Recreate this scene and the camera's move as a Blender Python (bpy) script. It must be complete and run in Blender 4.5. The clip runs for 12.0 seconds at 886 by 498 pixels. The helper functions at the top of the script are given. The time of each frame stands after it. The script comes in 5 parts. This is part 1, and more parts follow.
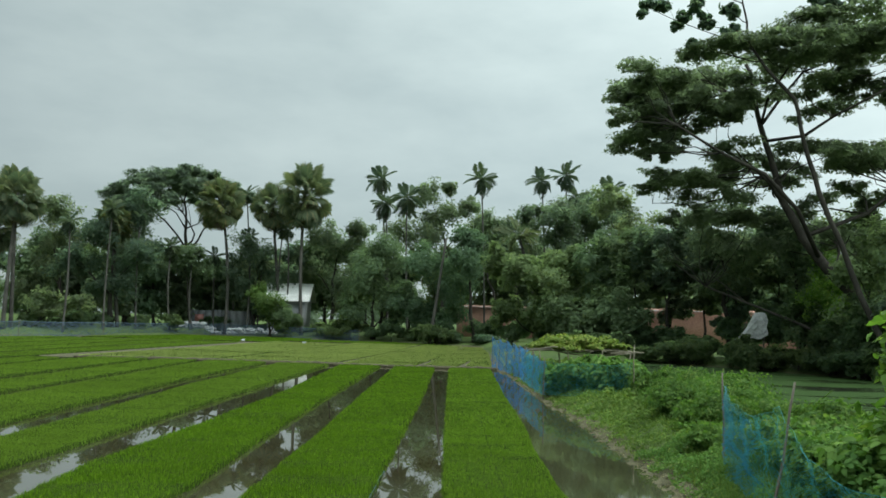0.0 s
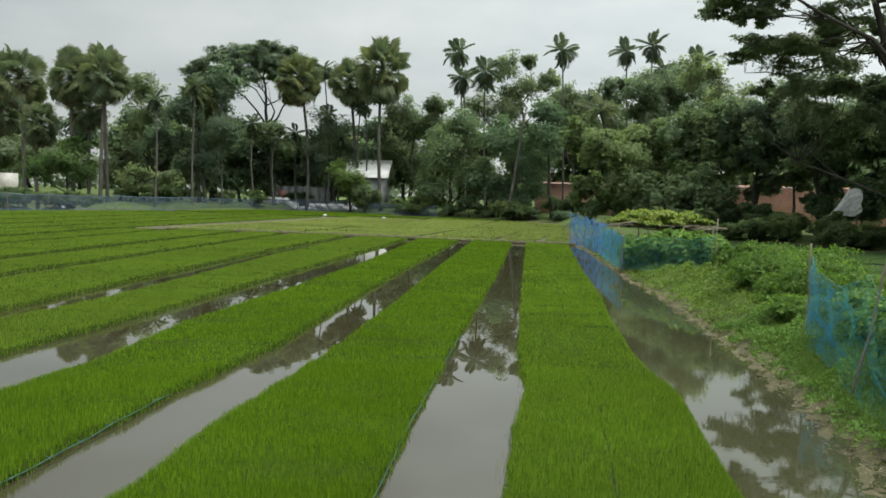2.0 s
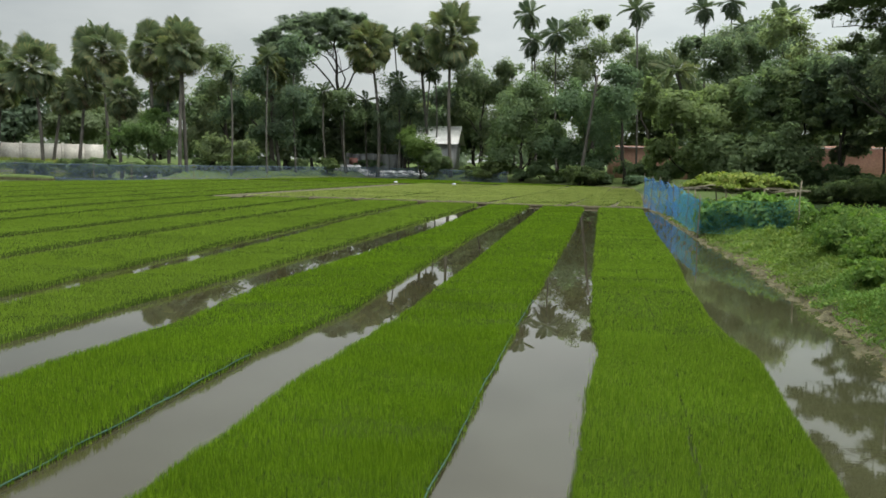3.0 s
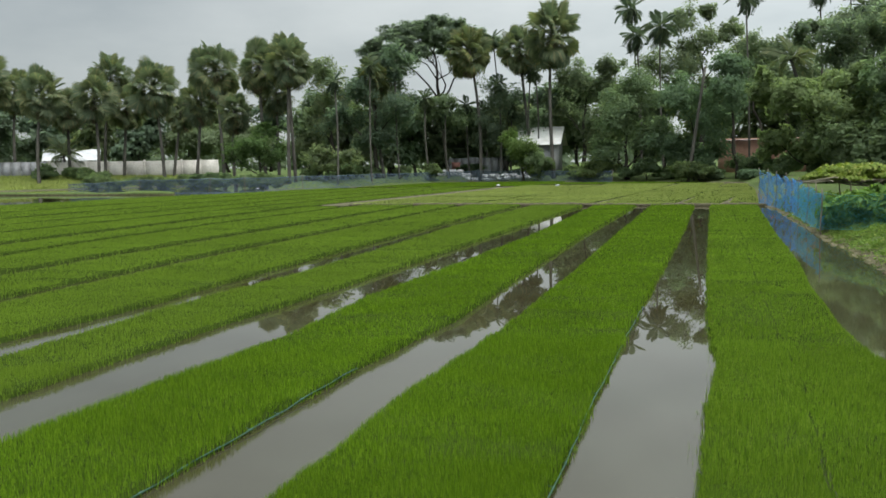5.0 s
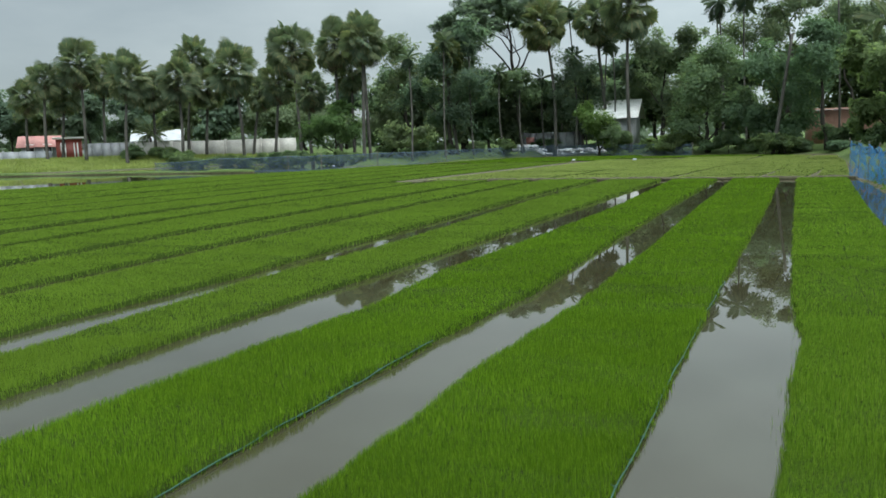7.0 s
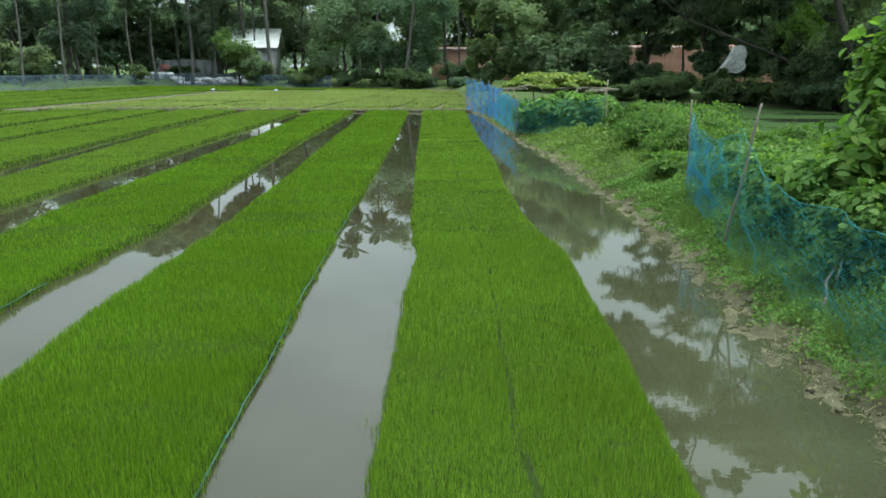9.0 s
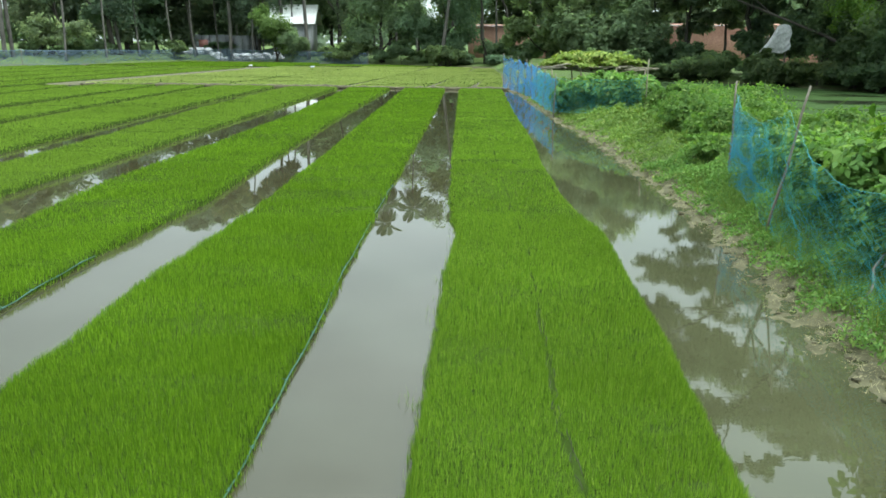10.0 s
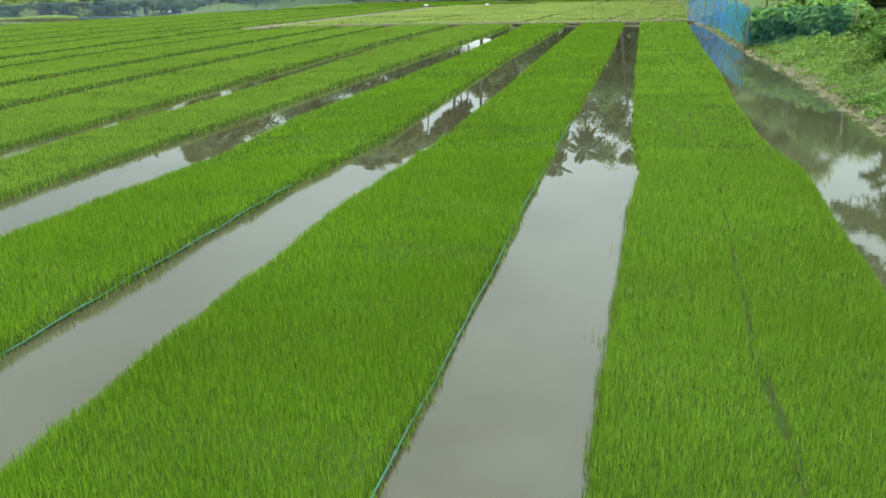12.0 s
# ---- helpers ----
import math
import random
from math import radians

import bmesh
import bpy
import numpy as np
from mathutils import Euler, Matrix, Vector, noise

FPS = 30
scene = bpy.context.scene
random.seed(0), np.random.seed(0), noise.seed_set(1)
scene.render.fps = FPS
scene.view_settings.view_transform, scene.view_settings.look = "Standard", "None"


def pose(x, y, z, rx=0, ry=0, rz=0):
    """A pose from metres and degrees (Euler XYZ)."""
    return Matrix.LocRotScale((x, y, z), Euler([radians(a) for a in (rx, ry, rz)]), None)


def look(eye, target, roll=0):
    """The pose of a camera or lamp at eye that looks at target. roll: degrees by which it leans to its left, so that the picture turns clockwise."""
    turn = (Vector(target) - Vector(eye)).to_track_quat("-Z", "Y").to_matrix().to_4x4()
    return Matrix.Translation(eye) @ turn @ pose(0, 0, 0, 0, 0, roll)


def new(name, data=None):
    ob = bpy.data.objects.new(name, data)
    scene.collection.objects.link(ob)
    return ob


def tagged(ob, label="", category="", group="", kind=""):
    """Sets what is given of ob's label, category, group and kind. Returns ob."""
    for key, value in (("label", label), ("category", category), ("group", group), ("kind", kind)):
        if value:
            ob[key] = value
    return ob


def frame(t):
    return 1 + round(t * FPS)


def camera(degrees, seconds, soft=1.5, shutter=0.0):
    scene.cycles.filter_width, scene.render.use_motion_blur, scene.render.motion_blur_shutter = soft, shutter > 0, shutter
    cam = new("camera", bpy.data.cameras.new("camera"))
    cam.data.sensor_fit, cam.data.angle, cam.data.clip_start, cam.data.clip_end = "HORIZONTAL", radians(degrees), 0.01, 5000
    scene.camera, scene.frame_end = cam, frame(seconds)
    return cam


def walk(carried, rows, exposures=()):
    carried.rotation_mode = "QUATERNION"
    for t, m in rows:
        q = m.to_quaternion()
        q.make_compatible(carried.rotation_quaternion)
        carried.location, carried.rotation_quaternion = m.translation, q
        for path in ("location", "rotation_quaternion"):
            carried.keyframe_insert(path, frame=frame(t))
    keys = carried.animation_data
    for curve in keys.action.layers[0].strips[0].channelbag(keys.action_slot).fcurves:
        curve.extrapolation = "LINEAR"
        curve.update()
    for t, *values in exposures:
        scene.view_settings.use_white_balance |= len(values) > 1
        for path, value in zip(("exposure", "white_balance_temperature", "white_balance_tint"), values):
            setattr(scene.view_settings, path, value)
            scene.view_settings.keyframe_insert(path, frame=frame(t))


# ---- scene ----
cam = camera(59.1, 12.0, soft=1.65)
# seconds, the eye, the point it looks at, roll in degrees
PATH = [
    (0, (-0.069, -0.245, 1.927), (-0.104, 1.746, 2.113), 1.7),
    (0.5, (-0.058, -0.243, 1.907), (-0.119, 1.749, 2.065), 1.4),
    (1, (-0.055, -0.228, 1.884), (-0.138, 1.768, 1.978), 1.5),
    (1.5, (-0.084, -0.209, 1.832), (-0.216, 1.787, 1.797), 2.0),
    (2, (-0.057, -0.166, 1.809), (-0.28, 1.818, 1.677), 1.9),
    (2.5, (-0.059, -0.121, 1.79), (-0.369, 1.847, 1.613), 1.6),
    (3, (-0.074, -0.146, 1.777), (-0.471, 1.802, 1.555), 1.2),
    (3.5, (-0.105, -0.22, 1.804), (-0.548, 1.715, 1.563), 0.7),
    (5.3, (-0.094, 0.041, 1.836), (-0.761, 1.914, 1.62), -1.2),
    (5.5, (-0.089, 0.059, 1.832), (-0.744, 1.935, 1.604), -0.9),
    (6, (-0.114, 0.052, 1.824), (-0.824, 1.904, 1.565), -0.5),
    (6.5, (-0.105, 0.011, 1.836), (-0.935, 1.812, 1.573), -1.6),
    (6.7, (-0.119, -0.007, 1.82), (-0.984, 1.776, 1.548), -2.0),
    (8.3, (0.062, -0.084, 1.803), (-0.129, 1.886, 1.517), -0.1),
    (8.5, (0.068, -0.088, 1.798), (-0.026, 1.882, 1.465), 0.0),
    (9, (0.072, -0.088, 1.782), (0.103, 1.86, 1.329), 0.2),
    (9.5, (0.068, -0.09, 1.789), (0.134, 1.847, 1.293), 0.7),
    (10, (0.017, -0.099, 1.796), (-0.035, 1.835, 1.289), 0.6),
    (10.5, (-0.037, -0.086, 1.775), (-0.296, 1.82, 1.227), -0.2),
    (11, (-0.07, -0.085, 1.744), (-0.47, 1.771, 1.115), -0.9),
    (11.5, (-0.086, -0.089, 1.726), (-0.532, 1.74, 1.049), -1.6),
    (12, (-0.087, -0.092, 1.728), (-0.557, 1.741, 1.082), -1.6),
]
EXPOSURES = [(0.0, 0.37, 6200, 3), (1.0, 0.44, 6400, 6), (2.5, 0.66, 6750, 15), (6.5, 0.6, 6250, 11), (8.4, 0.7, 5900, 4), (9.5, 1.27, 6100, 5), (10.5, 1.4, 6150, 5), (12.0, 1.43, 6250, 5)]
walk(cam, [(row[0], look(*row[1:])) for row in PATH], EXPOSURES)

# ---- sky and sun: a bright overcast day after rain ----
world = bpy.data.worlds.new("overcast_sky")
scene.world = world
world.use_nodes = True
wn, wl = world.node_tree.nodes, world.node_tree.links
wn.clear()
SUN_ELEVATION, SUN_AZIMUTH = 60.0, 112.0


def wnode(kind, **values):
    node = wn.new(kind)
    for key, value in values.items():
        node.inputs[key].default_value = value
    return node


sky = wn.new("ShaderNodeTexSky")
sky.sky_type = "NISHITA"
sky.sun_disc = False
sky.sun_elevation = radians(SUN_ELEVATION)
sky.sun_rotation = radians(SUN_AZIMUTH)
sky_level = wnode("ShaderNodeMix")
sky_level.data_type = "RGBA"
sky_level.blend_type = "MULTIPLY"
sky_level.inputs[0].default_value = 1.0
sky_level.inputs[7].default_value = (0.1, 0.1, 0.1, 1)
wl.new(sky.outputs[0], sky_level.inputs[6])
spot = wn.new("ShaderNodeTexCoord")
stretch = wn.new("ShaderNodeMapping")
stretch.inputs["Scale"].default_value = (1.0, 1.0, 2.6)
stretch.inputs["Location"].default_value = (0.35, 0.1, 0.2)
wl.new(spot.outputs["Generated"], stretch.inputs["Vector"])
banks = wnode("ShaderNodeTexNoise", Scale=2.3, Detail=6.0, Roughness=0.55)
wl.new(stretch.outputs[0], banks.inputs["Vector"])
cloud = wn.new("ShaderNodeValToRGB")
cloud.color_ramp.elements[0].position, cloud.color_ramp.elements[0].color = 0.36, (0.53, 0.605, 0.60, 1)
cloud.color_ramp.elements[1].position, cloud.color_ramp.elements[1].color = 0.66, (0.74, 0.815, 0.79, 1)
wl.new(banks.outputs["Fac"], cloud.inputs[0])
# an overcast sky grows brighter towards the zenith
height = wn.new("ShaderNodeSeparateXYZ")
wl.new(spot.outputs["Generated"], height.inputs[0])
low_sky = wn.new("ShaderNodeMath")
low_sky.operation = "MULTIPLY_ADD"
low_sky.inputs[1].default_value, low_sky.inputs[2].default_value = 0.25, 0.95
wl.new(height.outputs["Z"], low_sky.inputs[0])
high_sky = wn.new("ShaderNodeMath")
high_sky.operation = "MULTIPLY_ADD"
high_sky.inputs[1].default_value, high_sky.inputs[2].default_value = 8.0, -3.7
wl.new(height.outputs["Z"], high_sky.inputs[0])
rise = wn.new("ShaderNodeMath")
rise.operation = "MAXIMUM"
wl.new(low_sky.outputs[0], rise.inputs[0])
wl.new(high_sky.outputs[0], rise.inputs[1])
lit = wn.new("ShaderNodeVectorMath")
lit.operation = "SCALE"
wl.new(cloud.outputs[0], lit.inputs[0])
wl.new(rise.outputs[0], lit.inputs["Scale"])
# and brighter on the side of the veiled sun
facing = wn.new("ShaderNodeVectorMath")
facing.operation = "DOT_PRODUCT"
facing.inputs[1].default_value = (math.sin(radians(SUN_AZIMUTH)), math.cos(radians(SUN_AZIMUTH)), 0.4)
wl.new(spot.outputs["Generated"], facing.inputs[0])
veil = wn.new("ShaderNodeMapRange")
veil.inputs["From Min"].default_value, veil.inputs["From Max"].default_value = -1.0, 1.0
veil.inputs["To Min"].default_value, veil.inputs["To Max"].default_value = 0.42, 1.42
wl.new(facing.outputs["Value"], veil.inputs["Value"])
lit_side = wn.new("ShaderNodeVectorMath")
lit_side.operation = "SCALE"
wl.new(lit.outputs[0], lit_side.inputs[0])
wl.new(veil.outputs[0], lit_side.inputs["Scale"])
cover = wn.new("ShaderNodeMix")
cover.data_type = "RGBA"
cover.inputs[0].default_value = 0.9
wl.new(sky_level.outputs[2], cover.inputs[6])
wl.new(lit_side.outputs[0], cover.inputs[7])
background = wnode("ShaderNodeBackground", Strength=0.95)
wl.new(cover.outputs[2], background.inputs["Color"])
world_out = wn.new("ShaderNodeOutputWorld")
wl.new(background.outputs[0], world_out.inputs[0])

sun_data = bpy.data.lights.new("sun", "SUN")
sun_data.energy, sun_data.angle, sun_data.color = 1.5, radians(35), (1.0, 0.96, 0.9)
sun = new("sun", sun_data)
_a, _e = radians(SUN_AZIMUTH), radians(SUN_ELEVATION)
sun.matrix_world = look((40 * math.sin(_a) * math.cos(_e), 40 * math.cos(_a) * math.cos(_e), 40 * math.sin(_e)), (0, 0, 0))

# ---- materials ----


class Nodes:
    """A node material under construction."""

    def __init__(self, name):
        self.mat = bpy.data.materials.new(name)
        self.mat.use_nodes = True
        self.nodes, self.links = self.mat.node_tree.nodes, self.mat.node_tree.links
        self.nodes.clear()
        self.out = self.nodes.new("ShaderNodeOutputMaterial")
        self.place = self.nodes.new("ShaderNodeNewGeometry")

    def add(self, kind, **values):
        node = self.nodes.new(kind)
        for key, value in values.items():
            node.inputs[key].default_value = value
        return node

    def noise(self, scale, detail=4.0, rough=0.55):
        node = self.add("ShaderNodeTexNoise", Scale=scale, Detail=detail, Roughness=rough)
        self.links.new(self.place.outputs["Position"], node.inputs["Vector"])
        return node.outputs["Fac"]

    def ramp(self, fac, *stops):
        node = self.nodes.new("ShaderNodeValToRGB")
        while len(node.color_ramp.elements) < len(stops):
            node.color_ramp.elements.new(0.5)
        for element, (at, colour) in zip(node.color_ramp.elements, stops):
            element.position, element.color = at, (*colour, 1)
        self.links.new(fac, node.inputs[0])
        return node.outputs[0]

    def mix(self, fac, a, b, blend="MIX"):
        node = self.nodes.new("ShaderNodeMix")
        node.data_type, node.blend_type = "RGBA", blend
        for socket, value in ((node.inputs[0], fac), (node.inputs[6], a), (node.inputs[7], b)):
            if isinstance(value, (int, float)):
                socket.default_value = value
            elif isinstance(value, tuple):
                socket.default_value = (*value, 1)
            else:
                self.links.new(value, socket)
        return node.outputs[2]

    def bump(self, fac, strength, distance):
        node = self.add("ShaderNodeBump", Strength=strength, Distance=distance)
        self.links.new(fac, node.inputs["Height"])
        return node.outputs[0]

    def finish(self, shader):
        self.links.new(shader, self.out.inputs[0])
        return self.mat


def surface(name, dark, light, rough=0.8, coarse=2.0, fine=25.0, bump=0.3, depth=0.01, metal=0.0, island=0.0, specular=0.5):
    """An opaque surface that varies at two scales."""
    n = Nodes(name)
    big, small = n.noise(coarse), n.noise(fine, 6.0)
    colour = n.ramp(big, (0.3, dark), (0.72, light))
    grain = n.ramp(small, (0.25, (0.72, 0.72, 0.72)), (0.75, (1.15, 1.15, 1.15)))
    colour = n.mix(1.0, colour, grain, "MULTIPLY")
    if island:
        info = n.nodes.new("ShaderNodeObjectInfo")
        tint = n.ramp(info.outputs["Random"], (0.0, (1 - island,) * 3), (1.0, (1 + island,) * 3))
        colour = n.mix(1.0, colour, tint, "MULTIPLY")
    b = n.add("ShaderNodeBsdfPrincipled", Roughness=rough, Metallic=metal)
    b.inputs["Specular IOR Level"].default_value = specular
    n.links.new(colour, b.inputs["Base Color"])
    n.links.new(n.bump(small, bump, depth), b.inputs["Normal"])
    return n.finish(b.outputs[0])


def leafy(name, dark, light, coarse=0.6, shine=0.45, rough=0.65, patch=0.25, yellow=None, gloss=0.12, vary=False):
    """Leaves: each one a little different, part of the light shines through."""
    n = Nodes(name)
    each = n.ramp(n.place.outputs["Random Per Island"], (0.0, dark), (0.85, light), (1.0, yellow or light))
    area = n.ramp(n.noise(coarse, 3.0), (0.3, (1 - patch,) * 3), (0.7, (1 + patch,) * 3))
    colour = n.mix(1.0, each, area, "MULTIPLY")
    if vary:
        info = n.nodes.new("ShaderNodeObjectInfo")
        tint = n.ramp(info.outputs["Random"], (0.0, (0.80, 0.88, 0.95)), (0.5, (1.0, 1.0, 1.0)), (1.0, (1.2, 1.14, 0.95)))
        colour = n.mix(1.0, colour, tint, "MULTIPLY")
    b = n.add("ShaderNodeBsdfPrincipled", Roughness=rough)
    b.inputs["Specular IOR Level"].default_value = gloss
    t = n.nodes.new("ShaderNodeBsdfTranslucent")
    n.links.new(colour, b.inputs["Base Color"])
    n.links.new(n.mix(1.0, colour, (1.08, 1.15, 0.78) if vary else (1.1, 1.25, 0.6), "MULTIPLY"), t.inputs["Color"])
    m = n.nodes.new("ShaderNodeMixShader")
    m.inputs[0].default_value = shine
    n.links.new(b.outputs[0], m.inputs[1])
    n.links.new(t.outputs[0], m.inputs[2])
    return n.finish(m.outputs[0])


def water_mat(name, dark, light, scale=0.8, ripple=0.001, rough=0.004, ior=1.6, chop=0.0):
    """Turbid water; chop adds fine streaks across the view along the ditch."""
    n = Nodes(name)
    colour = n.ramp(n.noise(scale, 3.0), (0.3, dark), (0.7, light))
    b = n.add("ShaderNodeBsdfPrincipled", Roughness=rough, IOR=ior)
    n.links.new(colour, b.inputs["Base Color"])
    swell = n.bump(n.noise(2.2, 2.0), 0.2, ripple)
    if chop:
        streak = n.add("ShaderNodeMapping")
        streak.inputs["Scale"].default_value = (0.35, 1.0, 1.0)
        n.links.new(n.place.outputs["Position"], streak.inputs["Vector"])
        fine = n.add("ShaderNodeTexNoise", Scale=26.0, Detail=2.0, Roughness=0.5)
        n.links.new(streak.outputs[0], fine.inputs["Vector"])
        ruffle = n.add("ShaderNodeBump", Strength=0.2, Distance=chop)
        n.links.new(fine.outputs["Fac"], ruffle.inputs["Height"])
        n.links.new(swell, ruffle.inputs["Normal"])
        swell = ruffle.outputs[0]
    n.links.new(swell, b.inputs["Normal"])
    return n.finish(b.outputs[0])


MAT = {
    "rice": leafy("rice_seedlings", (0.054, 0.112, 0.006), (0.145, 0.246, 0.016), coarse=0.5, shine=0.4, rough=0.5, patch=0.14, yellow=(0.21, 0.32, 0.03), gloss=0.1),
    # outer beds: evener rice, a haze veil painted in as lighter, yellower tone
    "rice_hazed": leafy("hazed_rice_seedlings", (0.096, 0.156, 0.014), (0.155, 0.238, 0.027), coarse=0.5, shine=0.4, rough=0.5, patch=0.12, yellow=(0.19, 0.28, 0.037), gloss=0.25),
    "rice_light": leafy("light_rice_seedlings", (0.07, 0.134, 0.011), (0.162, 0.26, 0.025), coarse=0.5, shine=0.4, rough=0.5, patch=0.16, yellow=(0.25, 0.34, 0.05), gloss=0.12),
    "rice_thin": leafy("thin_rice_seedlings", (0.22, 0.27, 0.075), (0.3, 0.335, 0.11), coarse=0.25, shine=0.4, rough=0.5, patch=0.15, yellow=(0.33, 0.36, 0.12), gloss=0.3),
    # soil colour darkened to deepen the shade between blades and on bed sides
    "bed_soil": surface("wet_shaded_soil", (0.019, 0.034, 0.006), (0.033, 0.053, 0.01), 1.0, 1.5, 40, 0.5, 0.01, specular=0.0),
    "mud": surface("mud", (0.05, 0.046, 0.027), (0.105, 0.095, 0.058), 0.9, 6.0, 40, 0.8, 0.02, specular=0.15),
    "water": water_mat("field_water", (0.028, 0.024, 0.011), (0.04, 0.039, 0.023), ior=1.75),
    "ditch": water_mat("silty_ditch_water", (0.031, 0.032, 0.0155), (0.047, 0.049, 0.025), scale=0.7, ior=1.5, ripple=0.0012, chop=0.00055),
    # dark, mid, rain and brush: leaf colour and translucency raised to stand for haze
    "dark": leafy("hazed_dark_foliage", (0.132, 0.175, 0.124), (0.174, 0.222, 0.152), shine=0.76, patch=0.25, yellow=(0.195, 0.22, 0.125), vary=True, gloss=0.06),
    "mid": leafy("hazed_green_foliage", (0.12, 0.172, 0.1), (0.162, 0.222, 0.124), shine=0.6, patch=0.22, yellow=(0.18, 0.235, 0.115), vary=True, gloss=0.06),
    "light": leafy("bright_foliage", (0.085, 0.142, 0.054), (0.122, 0.19, 0.07), shine=0.55, patch=0.22, yellow=(0.15, 0.21, 0.075), vary=True, gloss=0.06),
    "rain": leafy("hazed_rain_tree_foliage", (0.136, 0.176, 0.14), (0.172, 0.218, 0.168), shine=0.78, patch=0.2, vary=True, gloss=0.06),
    "brush": leafy("hazed_undergrowth_leaf", (0.115, 0.165, 0.094), (0.16, 0.218, 0.118), shine=0.76, patch=0.25, yellow=(0.16, 0.2, 0.09), vary=True, gloss=0.06),
    "far": leafy("distant_foliage", (0.11, 0.15, 0.1), (0.142, 0.186, 0.118), shine=0.5, patch=0.2, vary=True),
    "fan": leafy("fan_palm_leaf", (0.116, 0.148, 0.092), (0.155, 0.185, 0.108), shine=0.5, rough=0.8, yellow=(0.2, 0.2, 0.12), vary=True, gloss=0.04),
    "fan_pale": leafy("pale_palm_leaf", (0.108, 0.138, 0.07), (0.154, 0.176, 0.088), shine=0.5, rough=0.8, yellow=(0.2, 0.185, 0.1), vary=True, gloss=0.04),
    "straw": leafy("dead_palm_leaf", (0.085, 0.075, 0.045), (0.17, 0.145, 0.09), shine=0.15, rough=0.8),
    "litter": leafy("dry_litter", (0.11, 0.1, 0.055), (0.24, 0.215, 0.13), coarse=3.0, shine=0.15, rough=0.8),
    "areca": leafy("areca_leaf", (0.07, 0.1, 0.066), (0.1, 0.134, 0.084), shine=0.35, rough=0.8, vary=True),
    "shrub": leafy("shrub_leaf", (0.1, 0.19, 0.036), (0.18, 0.29, 0.056), coarse=2.0, shine=0.5, rough=0.55, patch=0.2, yellow=(0.24, 0.32, 0.07), gloss=0.25),
    "weed": leafy("bank_weeds", (0.07, 0.125, 0.025), (0.142, 0.212, 0.045), coarse=1.2, shine=0.35, patch=0.3, yellow=(0.21, 0.24, 0.06)),
    "vine": leafy("vine_leaves", (0.075, 0.15, 0.038), (0.13, 0.225, 0.056), coarse=1.0, shine=0.45, rough=0.6, patch=0.3, yellow=(0.18, 0.25, 0.07), gloss=0.1),
    "creeper": leafy("creeper_leaves", (0.056, 0.112, 0.026), (0.106, 0.176, 0.042), coarse=1.4, shine=0.5, rough=0.6, patch=0.35, yellow=(0.16, 0.22, 0.06), gloss=0.08),
    "gourd": leafy("gourd_leaves", (0.11, 0.165, 0.03), (0.19, 0.235, 0.055), coarse=1.0, shine=0.4, patch=0.25, yellow=(0.32, 0.31, 0.1)),
    "bark": surface("bark", (0.028, 0.026, 0.022), (0.062, 0.056, 0.047), 0.95, 1.5, 14, 0.8, 0.03, specular=0.1),
    "palm_bark": surface("palm_bark", (0.055, 0.053, 0.047), (0.12, 0.114, 0.1), 0.95, 1.0, 10, 0.6, 0.03, specular=0.1),
    "bamboo": surface("bamboo", (0.13, 0.115, 0.08), (0.24, 0.21, 0.145), 0.7, 6.0, 60, 0.3, 0.004),
    "old_stick": surface("weathered_stick", (0.09, 0.076, 0.06), (0.18, 0.155, 0.125), 0.85, 8.0, 70, 0.5, 0.004),
    "hose": surface("green_hose", (0.01, 0.046, 0.028), (0.022, 0.08, 0.05), 0.6, 6.0, 50, 0.2, 0.003),
    "net": surface("blue_net", (0.03, 0.15, 0.42), (0.06, 0.26, 0.58), 0.5, 1.5, 40, 0.1, 0.002),
    "net_teal": surface("teal_net", (0.02, 0.2, 0.22), (0.05, 0.31, 0.32), 0.5, 1.5, 40, 0.1, 0.002),
    "net_end": surface("gathered_net", (0.02, 0.17, 0.3), (0.05, 0.28, 0.42), 0.5, 1.5, 40, 0.1, 0.002),
    "net_dusk": surface("dusky_net", (0.05, 0.085, 0.12), (0.085, 0.13, 0.175), 0.6, 0.3, 20, 0.1, 0.002),
    "plaster": surface("stained_plaster", (0.34, 0.33, 0.30), (0.62, 0.60, 0.55), 0.85, 0.6, 8, 0.3, 0.01),
    "brick_red": surface("brick_red", (0.36, 0.19, 0.14), (0.47, 0.26, 0.2), 0.85, 0.8, 10, 0.4, 0.01, island=0.12),
    "gate_red": surface("gate_paint", (0.16, 0.03, 0.02), (0.24, 0.05, 0.035), 0.5, 0.8, 10, 0.2, 0.005),
    "white": surface("white_paint", (0.6, 0.6, 0.58), (0.8, 0.8, 0.78), 0.6, 1.5, 12, 0.2, 0.005),
    "tin": surface("tin_sheet", (0.3, 0.31, 0.32), (0.46, 0.47, 0.48), 0.5, 0.7, 9, 0.2, 0.005, metal=0.2),
    "tin_grey": surface("grey_tin_sheet", (0.16, 0.17, 0.18), (0.30, 0.31, 0.32), 0.55, 0.7, 9, 0.2, 0.005, metal=0.2),
    "tin_red": surface("red_tin_sheet", (0.35, 0.14, 0.12), (0.48, 0.22, 0.19), 0.6, 0.7, 9, 0.2, 0.005),
    "sack": surface("white_sack", (0.45, 0.47, 0.5), (0.75, 0.76, 0.78), 0.7, 2.0, 15, 0.4, 0.02),
    "sheet": surface("white_sheet", (0.42, 0.43, 0.43), (0.68, 0.68, 0.67), 0.6, 1.2, 12, 0.3, 0.01),
    "dark_opening": surface("dark_interior", (0.02, 0.02, 0.02), (0.04, 0.04, 0.04), 0.9),
}

